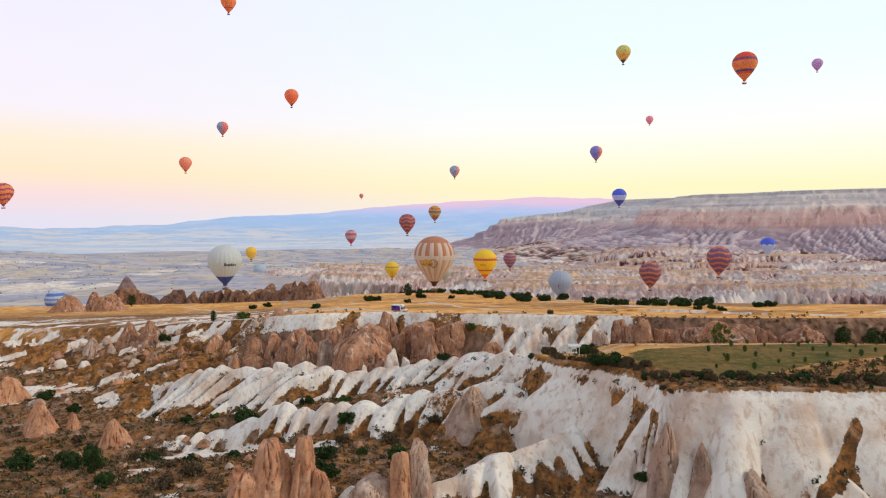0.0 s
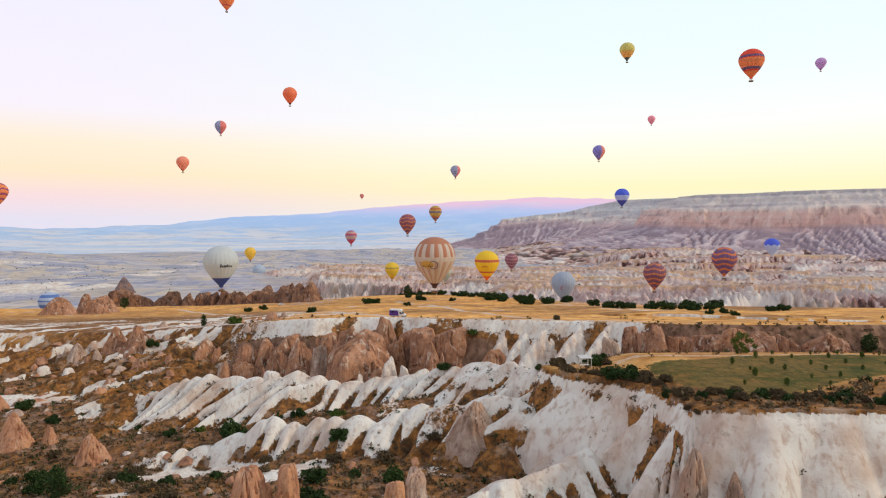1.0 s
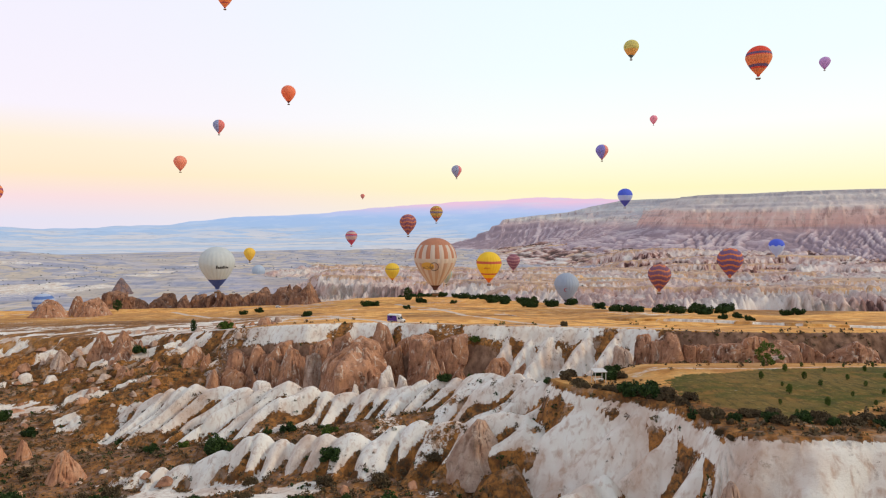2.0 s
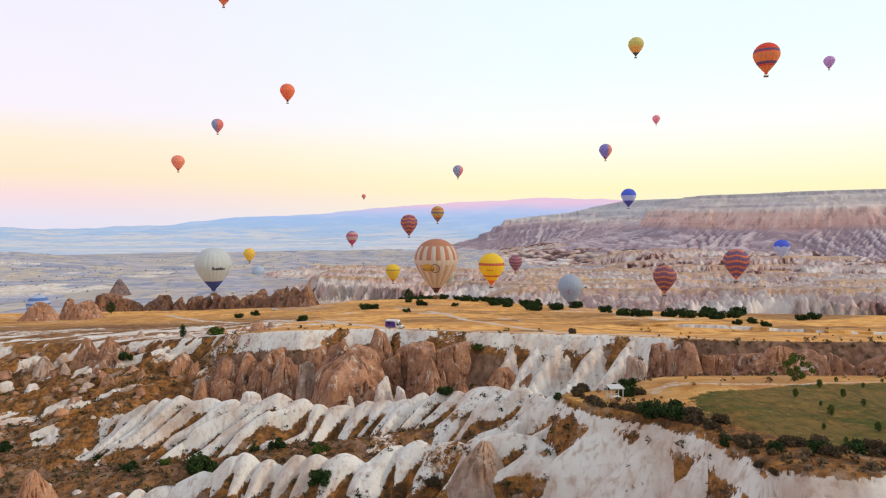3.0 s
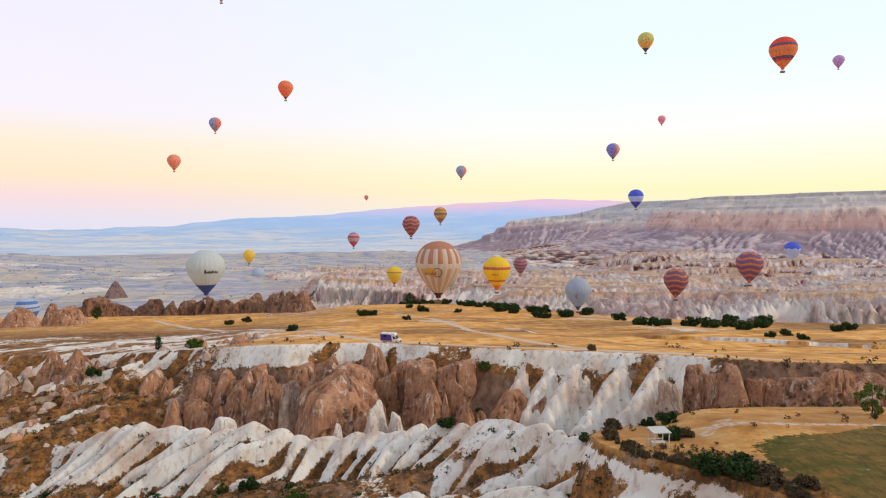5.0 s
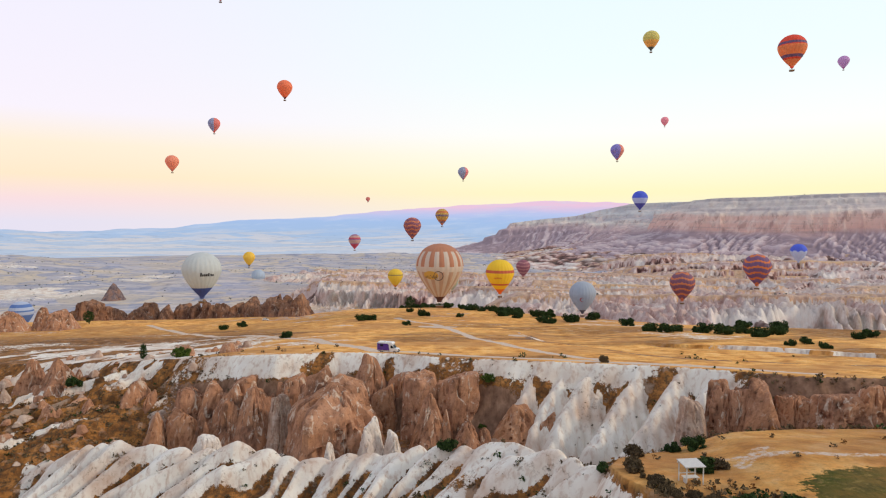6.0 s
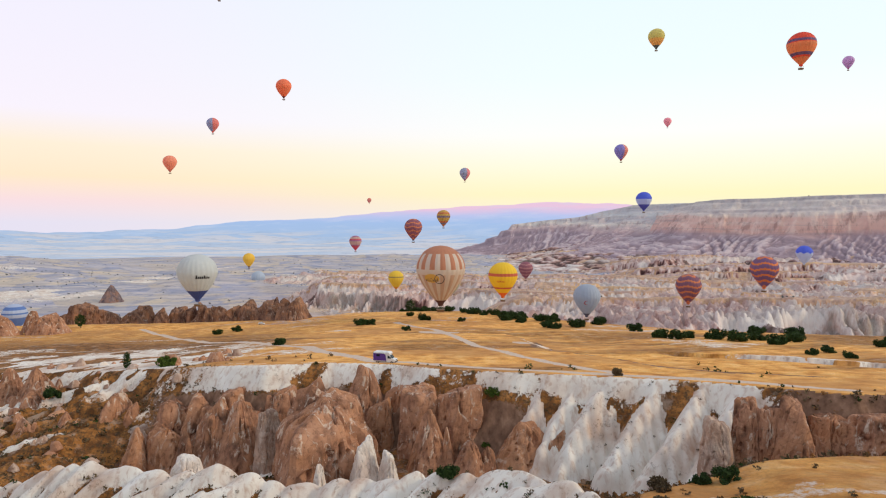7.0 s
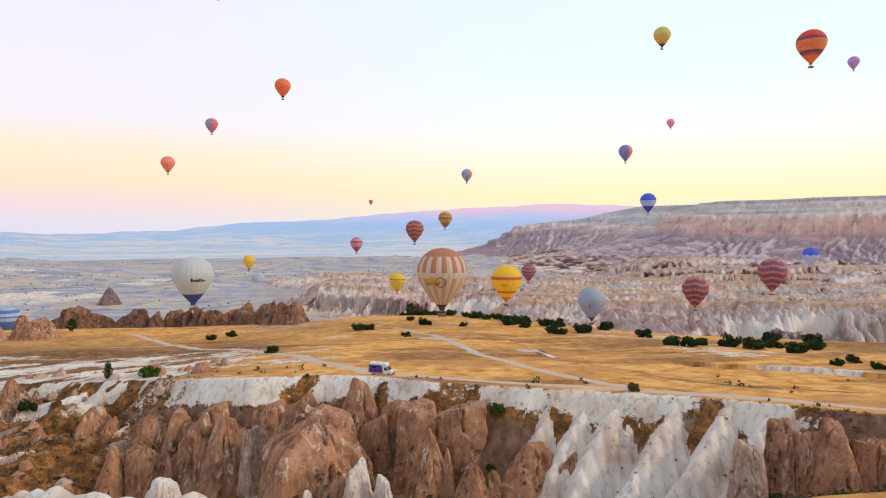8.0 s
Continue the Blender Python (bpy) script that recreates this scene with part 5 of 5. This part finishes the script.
def make_bush(seed, mat, label, name="bush", tall=1.0, per=130, clump_n=15, size=0.088):
    """A rounded bush of unit radius: short stems and uneven clumps of leaves."""
    rng = np.random.RandomState(seed)
    ob = thing(name, label, name.split("_")[-1])
    clumps = []
    for k in range(clump_n):
        a, r = rng.uniform(0, 6.28), rng.uniform(0, 0.68) ** 0.8
        h = rng.uniform(0.18, 0.95) * tall * (1 - 0.45 * r)
        clumps.append((r * math.cos(a), r * math.sin(a), h, rng.uniform(0.22, 0.42)))
    part("crown", leaf_mesh("crown", leaf_cloud(rng, clumps, per, size), mat), None, ob)
    for k in range(3):
        c = clumps[k]
        part("stem", rod(bmesh.new(), (0.08 * math.cos(k * 2.1), 0.08 * math.sin(k * 2.1), -0.25), (c[0] * 0.7, c[1] * 0.7, c[2]), 0.05, 5, 0.02), BARK, ob)
    return ob


def make_tree(seed, mat, label, name="tree", spread=0.36, trunk=0.32, slim=False):
    """A tree of unit height: tapered trunk, limbs and a ragged crown."""
    rng = np.random.RandomState(seed)
    ob = thing(name, label, "tree")
    bm = rod(bmesh.new(), (0, 0, -0.08), (0.02, 0.01, trunk), 0.035, 7, 0.024)
    rod(bm, (0.02, 0.01, trunk), (0.0, 0.03, 0.75), 0.024, 6, 0.008)
    part("trunk", bm, BARK, ob)
    clumps = []
    for k in range(15):
        q = (k + 0.5) / 15
        a = k * 2.4
        r = spread * (math.sin(math.pi * (0.12 + 0.8 * q)) if not slim else (1 - q) * 0.8 + 0.1) * rng.uniform(0.45, 0.95)
        h = trunk * 0.8 + (0.93 - trunk * 0.8) * q
        clumps.append((r * math.cos(a), r * math.sin(a), h, rng.uniform(0.10, 0.17)))
        if k % 4 == 1:
            part("limb", rod(bmesh.new(), (0.01, 0.01, max(trunk * 0.8, h - 0.2)), (clumps[-1][0] * 0.8, clumps[-1][1] * 0.8, h), 0.012, 5, 0.005), BARK, ob)
    part("crown", leaf_mesh("crown", leaf_cloud(rng, clumps, 110, 0.034), mat), None, ob)
    return ob


def plant(proto, x, y, size, group, label="", sink=0.05, tall=1.0):
    rng = random.Random(int(abs(x * 13.7 + y * 5.3) * 10))
    z, k = height(x, y), size / proto.scale[0]
    ob = copy_thing(proto, Matrix.Translation((x, y, z - sink * size)) @ Matrix.Rotation(rng.uniform(0, 6.28), 4, "Z") @ Matrix.Diagonal((k, k, k * tall, 1)))
    tagged(ob, label, group=group)
    return ob


BUSHES = [make_bush(3, LEAF_DARK, "round dark green bush among pale tuff"), make_bush(8, LEAF_DARK, "dark green bush on dry grass", clump_n=16),
          make_bush(12, LEAF_GREEN, "bright green bush on a dry slope", clump_n=15), make_bush(21, LEAF_DRY, "brownish dry shrub on the edge of the field", name="dry_shrub", tall=0.75)]
TREES = [make_tree(4, LEAF_DARK, "small dark tree with a ragged crown"), make_tree(9, LEAF_DARK, "short dark cypress on the slope", "tree", 0.36, 0.05, True),
         make_tree(15, LEAF_GREEN, "small green fruit tree beside the field", spread=0.62, trunk=0.14)]
PROTO_SPOTS = [(0, -53.5, 172, 4.2), (1, -22, 116, 2.8), (2, -83, 261, 3.4), (3, 47, 110, 1.5)]
for k, (i, x, y, size) in enumerate(PROTO_SPOTS):
    BUSHES[i].matrix_basis = Matrix.Translation((x, y, height(x, y) - 0.1)) @ Matrix.Scale(size, 4)
    tagged(BUSHES[i], group="bushes of the gullies")
for i, x, y, size in ((0, -72, 127, 5.0), (1, -97, 266, 4.8), (2, 71, 161, 5.2)):
    TREES[i].matrix_basis = Matrix.Translation((x, y, height(x, y) - 0.1)) @ Matrix.Scale(size, 4)
    tagged(TREES[i], group="trees of the gullies")
for x, y, size, k in ((-87, 191, 2.0, 0), (-73, 178, 2.0, 1), (-39, 178, 2.6, 0), (-25, 160, 2.2, 2), (-23, 149, 2.4, 1), (-66, 181, 1.7, 2), (-136, 214, 3.4, 0), (-24, 127, 2.6, 1),
                      (-9, 128, 2.8, 0), (-91, 151, 3.0, 1), (-71, 155, 2.4, 3), (-23, 143, 2.0, 3), (-12, 141, 2.6, 3), (-2, 144, 1.8, 3), (-39, 148, 1.8, 3), (-47, 117, 2.6, 3), (-49, 110, 2.4, 3),
                      (-73, 122, 2.4, 0), (-80, 118, 2.4, 1), (33, 103.5, 1.7, 0), (-3, 207, 2.0, 0), (0, 178, 2.2, 0), (-113, 256, 3.0, 0), (-44, 178, 1.3, 1), (50, 187, 2.2, 0), (-118, 200, 2.4, 1),
                      (-30, 175, 1.3, 1), (-54, 132, 2.2, 0), (-68, 145, 2.4, 1), (-74, 150, 2.0, 3), (-53, 124, 2.0, 3), (-95, 147, 2.0, 0), (-100, 172, 2.0, 3), (-62, 165, 1.6, 3), (-80, 138, 1.8, 0),
                      (-46, 137, 1.6, 1), (-88, 128, 2.0, 1), (-60, 110, 2.2, 1), (-36, 134, 1.5, 3), (-17, 133, 1.4, 0)):
    plant(BUSHES[k], x, y, size, "bushes of the gullies")
for x, y, size, k in ((-125, 414, 3.2, 0), (-118, 424, 3.2, 1), (-61, 303, 2.6, 1), (-49, 419, 4.2, 0), (-44, 421, 3.2, 1), (-15.5, 448, 4.4, 0), (-21, 375, 2.4, 1), (-26, 475, 3, 0), (6, 442, 2.6, 1),
                      (33, 455, 6.0, 0), (40, 438, 3.6, 1), (49, 398, 4.2, 1), (52, 392, 3.2, 0), (65, 405, 5.2, 0), (81, 424, 4.6, 1), (88, 382, 4.0, 1), (84, 334, 4.4, 0), (90, 329, 4.0, 1),
                      (97, 338, 3.4, 0), (107, 335, 4.6, 0), (111, 323, 4.4, 1), (117, 306, 4.2, 0), (136, 361, 4.0, 1), (144, 344, 4.6, 0), (122, 330, 4.0, 0), (130, 318, 3.6, 1),
                      (109, 270, 2.2, 0), (118.6, 278, 2.4, 1), (117, 264, 2.2, 0), (150, 300, 3.0, 0), (162, 312, 3.4, 1), (9.7, 219.5, 2.0, 2), (-4, 224, 1.4, 0), (37, 217.5, 1.9, 3), (8, 214, 1.2, 2)):
    plant(BUSHES[k], x, y, size, "bushes on the plateau")
_rng = np.random.RandomState(77)
for k in range(34):
    q = k / 33
    x = -95 + 150 * q + _rng.uniform(-4, 4)
    y = float(np.interp(x, [-95, -10, 40, 84], [606, 556, 478, 430])) - _rng.uniform(6, 20)
    plant(BUSHES[k % 2], x, y, _rng.uniform(2.6, 5.0), "bushes along the plateau's rim")
plant(TREES[0], -31, 552, 11, "trees of the plateau")
for x, y, size in ((-232, 470, 9), (118, 186, 6), (126, 184, 7), (134, 188, 6), (143, 185, 7), (152, 190, 6), (-95, 140, 5), (-66, 118, 5)):
    plant(TREES[0], x, y, size, "trees beside the field" if x > 0 else "trees of the gullies")
# dark shrubs at the brow of the promontory and round the shelter
for x, y, size, k in ((33, 134, 2.4, 0), (36, 132, 2.6, 1), (38.5, 130, 2.2, 3), (24.5, 149, 2.0, 3), (33, 149, 2.2, 0), (35.5, 150, 1.8, 3), (28, 161, 2.0, 3), (38, 164, 2.0, 1),
                      (35, 165, 1.6, 0), (22, 154, 1.4, 1), (41, 127, 1.6, 3)):
    plant(BUSHES[k], x, y, size, "shrubs on the brow of the field")
for k in range(76):
    q = k / 75
    x = 39 + 75 * q + _rng.uniform(-1, 1)
    y = 109.5 - 6 * q + _rng.uniform(-1.6, 3.2) + (8 * (1 - q) ** 6)
    plant(BUSHES[3] if k % 4 else BUSHES[1], x, y, _rng.uniform(0.8, 1.7), "shrubs on the brow of the field")
_brow = [(39.5, 108), (39.6, 117), (38.4, 124.5), (35.8, 130), (33, 134), (29, 137), (25.5, 140), (23.5, 146)]
for k in range(46):
    q = (k + _rng.uniform(0, 1)) / 46 * (len(_brow) - 1)
    i = min(int(q), len(_brow) - 2)
    x, y = (_brow[i][c] + (q - i) * (_brow[i + 1][c] - _brow[i][c]) for c in (0, 1))
    plant(BUSHES[3], x + _rng.uniform(-0.6, 1.8), y + _rng.uniform(-0.5, 1.2), _rng.uniform(0.6, 1.25), "shrubs on the brow of the field")
SAPLING = make_tree(31, LEAF_GREEN, "young fruit tree planted in the green field", "sapling", 0.34, 0.25)
SAPLING.matrix_basis = Matrix.Translation((58, 128, height(58, 128))) @ Matrix.Scale(1.7, 4)
tagged(SAPLING, group="young trees in the field")
for i in range(8):
    for j in range(7):
        x, y = 52 + i * 7.5 + _rng.uniform(-1.2, 1.2), 114 + j * 6.5 + _rng.uniform(-1, 1)
        if (i, j) != (1, 2) and x > 50 + 0.3 * (y - 114):
            plant(SAPLING, x, y, _rng.uniform(0.8, 1.6), "young trees in the field")


def scrub_sheet(name, label, count, size, mat, seed, want, far_off=False):
    """Uncountable low tufts, strewn where the land's zones allow."""
    rng = np.random.RandomState(seed)
    a, r = np.radians(rng.uniform(-41, 41, count * 5)), rng.uniform(0, 1, count * 5) ** 0.75 * 280 + 62
    if far_off:
        a, r = np.radians(rng.uniform(-41, 38, count * 5)), rng.uniform(0, 1, count * 5) ** 0.8 * 1500 + 640
    x, y = r * np.sin(a), r * np.cos(a)
    z, white, green, rock, road, _, _, _, gully, _, _ = land(x, y)
    ok = want(x, y, white, green, road, rng.uniform(0, 1, len(x))) & (far_off | (gully > 0.4) | (rng.uniform(0, 1, len(x)) < 0.05))
    x, y, z = x[ok][:count], y[ok][:count], z[ok][:count]
    out = []
    for px, py, pz in zip(x, y, z):
        s = size * rng.uniform(0.5, 1.6)
        co = leaf_cloud(rng, [(0, 0, 0.35 * s, 0.55 * s), (0.3 * s, 0.1 * s, 0.25 * s, 0.4 * s)], 9, 0.26 * s)
        out.append(co + (px, py, pz - 0.05))
    tagged(new(name, leaf_mesh(name, np.concatenate(out), mat)), label, "scrub", kind="stuff")


scrub_sheet("scrub", "low dark scrub scattered over the slopes", 7500, 0.85, LEAF_DRY, 3, lambda x, y, w, g, rd, p: (w < 0.75) & (g < 0.1) & (rd < 0.1) & (y < np.where(x < -30, 262, 205)) & (p < np.where(w > 0.4, 0.5, 0.8)))
scrub_sheet("thorn_scrub", "small dark thorn tufts dotted over pale tuff", 1500, 0.42, LEAF_DRY, 9, lambda x, y, w, g, rd, p: (w > 0.7) & (rd < 0.1) & (y < 240) & (fbm(x, y, 16, 3, 141) > 0.16))
scrub_sheet("green_scrub", "small green tufts in the gullies", 1100, 0.8, LEAF_DARK, 4, lambda x, y, w, g, rd, p: (w < 0.8) & (g < 0.1) & (rd < 0.1) & (y < 250) & (p < 0.6))
scrub_sheet("dry_grass", "tufts of dry golden grass", 2200, 0.6, LEAF_RUST, 5, lambda x, y, w, g, rd, p: (w < 0.35) & (g < 0.3) & (rd < 0.1) & (y < 200))

scrub_sheet("far_trees", "dark trees dotted over the far valley and canyon", 900, 1.9, LEAF_FAR, 6, lambda x, y, w, g, rd, p: (fbm(x, y, 140, 3, 151) + 0.25 * p > 0.16) & (w < 0.6) | (p < 0.03), True)


# ---- camper van, car, shelter ----
VAN_WHITE = plain("white_paint", (0.74, 0.74, 0.74), 0.35)
VAN_PURPLE = plain("purple_paint", (0.10, 0.045, 0.26), 0.35)
GLASS_DARK = plain("dark_glass", (0.02, 0.025, 0.03), 0.08)
RUBBER = plain("tyre_rubber", (0.02, 0.02, 0.02), 0.8)
CHROME = plain("wheel_metal", (0.45, 0.45, 0.46), 0.35, 0.8)
LAMP_CLEAR = plain("lamp_glass", (0.65, 0.65, 0.62), 0.15)
LAMP_RED = plain("lamp_red", (0.40, 0.02, 0.02), 0.25)


def wheel(parent, x, y, r, w):
    bm = bmesh.new()
    side = Matrix.Translation((x, y, r)) @ Matrix.Rotation(radians(90), 4, "X")
    bmesh.ops.create_cone(bm, cap_ends=True, segments=20, radius1=r, radius2=r, depth=w, matrix=side)
    bmesh.ops.bevel(bm, geom=[e for e in bm.edges if len(e.link_faces) == 2 and any(len(f.verts) > 4 for f in e.link_faces)], offset=0.04, segments=2, affect="EDGES")
    tyre = part("wheel", bm, RUBBER, parent)
    bm = bmesh.new()
    bmesh.ops.create_cone(bm, cap_ends=True, segments=16, radius1=r * 0.6, radius2=r * 0.6, depth=w + 0.02, matrix=side)
    part("rim", bm, CHROME, tyre)


def prism(points, y0, y1, bevel=0.0):
    """A side outline (x, z), run across from y0 to y1."""
    bm = bmesh.new()
    near_side = [bm.verts.new((x, y0, z)) for x, z in points]
    far_side = [bm.verts.new((x, y1, z)) for x, z in points]
    bm.faces.new(near_side)
    bm.faces.new(far_side[::-1])
    n = len(points)
    for k in range(n):
        bm.faces.new((near_side[k], far_side[k], far_side[(k + 1) % n], near_side[(k + 1) % n]))
    bmesh.ops.recalc_face_normals(bm, faces=bm.faces)
    if bevel:
        bmesh.ops.bevel(bm, geom=list(bm.edges), offset=bevel, segments=2, affect="EDGES")
    return bm


def camper_van(x, y, turn):
    ob = thing("camper_van", "white and purple camper van parked on the dust road", "van")
    part("living_box", prism([(-3.1, 0.62), (0.75, 0.62), (0.75, 2.2), (1.35, 2.25), (1.55, 2.55), (1.2, 2.95), (-2.9, 2.98), (-3.1, 2.7)], -1.1, 1.1, 0.06), VAN_WHITE, ob)
    part("side_graphic", prism([(-3.0, 0.75), (0.55, 0.75), (0.35, 2.35), (-0.4, 2.75), (-3.0, 2.75)], -1.125, -1.105), VAN_PURPLE, ob, "purple painted side panel")
    part("side_graphic", prism([(-3.0, 0.75), (0.55, 0.75), (0.35, 2.35), (-0.4, 2.75), (-3.0, 2.75)], 1.105, 1.125), VAN_PURPLE, ob, "purple painted side panel")
    part("rear_panel", box(bmesh.new(), (0.03, 2.0, 1.9), (-3.125, 0, 1.75), 0.01), VAN_PURPLE, ob, "purple painted rear wall")
    part("cab", prism([(0.6, 0.45), (2.85, 0.45), (2.95, 0.95), (2.75, 1.2), (1.95, 1.35), (1.35, 2.22), (0.6, 2.22)], -0.98, 0.98, 0.07), VAN_WHITE, ob)
    part("windscreen", prism([(2.0, 1.36), (1.43, 2.17), (1.49, 2.19), (2.06, 1.38)], -0.85, 0.85), GLASS_DARK, ob, "dark windscreen")
    for sy in (-1, 1):
        part("cab_window", prism([(0.85, 1.38), (1.78, 1.38), (1.30, 2.08), (0.85, 2.08)], sy * 0.985, sy * 1.0), GLASS_DARK, ob, "dark side window")
        part("side_window", box(bmesh.new(), (0.9, 0.03, 0.55), (-1.7, sy * 1.135, 2.1), 0.01), GLASS_DARK, ob, "dark side window")
        part("mirror", box(bmesh.new(), (0.12, 0.2, 0.32), (1.75, sy * 1.12, 1.55), 0.03), RUBBER, ob)
        part("headlight", box(bmesh.new(), (0.1, 0.36, 0.2), (2.84, sy * 0.72, 1.0), 0.03), LAMP_CLEAR, ob)
        part("tail_light", box(bmesh.new(), (0.05, 0.14, 0.4), (-3.14, sy * 0.98, 0.95), 0.015), LAMP_RED, ob)
        for wx in (-1.85, 2.0):
            wheel(ob, wx, sy * 0.9, 0.36, 0.24)
    part("bumper", box(bmesh.new(), (0.18, 1.95, 0.28), (2.92, 0, 0.55), 0.05), RUBBER, ob)
    part("grille", box(bmesh.new(), (0.06, 0.8, 0.2), (2.91, 0, 0.95), 0.02), RUBBER, ob)
    part("chassis", box(bmesh.new(), (5.2, 1.5, 0.25), (-0.3, 0, 0.55), 0.03), RUBBER, ob)
    part("roof_vent", box(bmesh.new(), (0.7, 0.6, 0.14), (-1.0, 0, 3.03), 0.03), VAN_WHITE, ob)
    part("roof_vent", box(bmesh.new(), (0.45, 0.45, 0.12), (0.3, 0.1, 3.02), 0.03), VAN_WHITE, ob)
    part("awning", box(bmesh.new(), (3.2, 0.16, 0.16), (-1.3, -1.18, 2.72), 0.03), VAN_WHITE, ob)
    ob.matrix_basis = pose(x, y, height(x, y) - 0.02, 0, 0, turn)


def small_car(x, y, turn):
    ob = thing("car", "small white car parked on dry grass", "car")
    part("body", prism([(-2.0, 0.35), (2.0, 0.35), (2.05, 0.75), (1.1, 0.92), (0.45, 1.42), (-1.2, 1.45), (-1.95, 0.95)], -0.82, 0.82, 0.08), VAN_WHITE, ob)
    part("windscreen", prism([(1.08, 0.96), (0.5, 1.38), (0.54, 1.4), (1.13, 0.97)], -0.7, 0.7), GLASS_DARK, ob)
    for sy in (-1, 1):
        part("side_window", prism([(-1.3, 0.95), (0.8, 0.95), (0.38, 1.34), (-1.1, 1.36)], sy * 0.823, sy * 0.835), GLASS_DARK, ob)
        part("headlight", box(bmesh.new(), (0.08, 0.3, 0.14), (1.98, sy * 0.6, 0.72), 0.02), LAMP_CLEAR, ob)
        for wx in (-1.25, 1.3):
            wheel(ob, wx, sy * 0.75, 0.31, 0.2)
    ob.matrix_basis = pose(x, y, height(x, y) - 0.02, 0, 0, turn)


WOOD_PALE = plain("painted_wood", (0.66, 0.63, 0.58), 0.7)
ROOF_TIN = plain("tin_roof", (0.60, 0.58, 0.55), 0.7, 0.0)


def shelter(x, y, turn):
    ob = thing("field_shelter", "small open wooden shelter with a flat pale roof", "shelter")
    for sx in (-1, 1):
        for sy in (-1, 1):
            part("post", box(bmesh.new(), (0.12, 0.12, 2.5), (sx * 1.05, sy * 0.95, 1.2), 0.01), WOOD_PALE, ob)
    part("roof", box(bmesh.new(), (2.6, 2.3, 0.10), (0, 0, 2.5), 0.02, Matrix.Rotation(radians(5), 4, "X")), ROOF_TIN, ob, "flat pale tin roof")
    for sy in (-1, 1):
        part("beam", box(bmesh.new(), (2.6, 0.10, 0.14), (0, sy * 0.95, 2.33), 0.01), WOOD_PALE, ob)
    part("table_top", box(bmesh.new(), (1.9, 0.9, 0.06), (0, 0.1, 0.78), 0.01), WOOD_PALE, ob)
    for sx in (-1, 1):
        part("table_leg", box(bmesh.new(), (0.10, 0.7, 0.76), (sx * 0.7, 0.1, 0.38), 0.01), WOOD_PALE, ob)
    part("rail", box(bmesh.new(), (2.1, 0.06, 0.10), (0, 0.95, 0.95), 0.01), WOOD_PALE, ob)
    ob.matrix_basis = pose(x, y, height(x, y) - 0.05, 0, 0, turn)


camper_van(-16.6, 242, -14)
small_car(-116.5, 464, 8)
shelter(29.8, 143.5, 8)
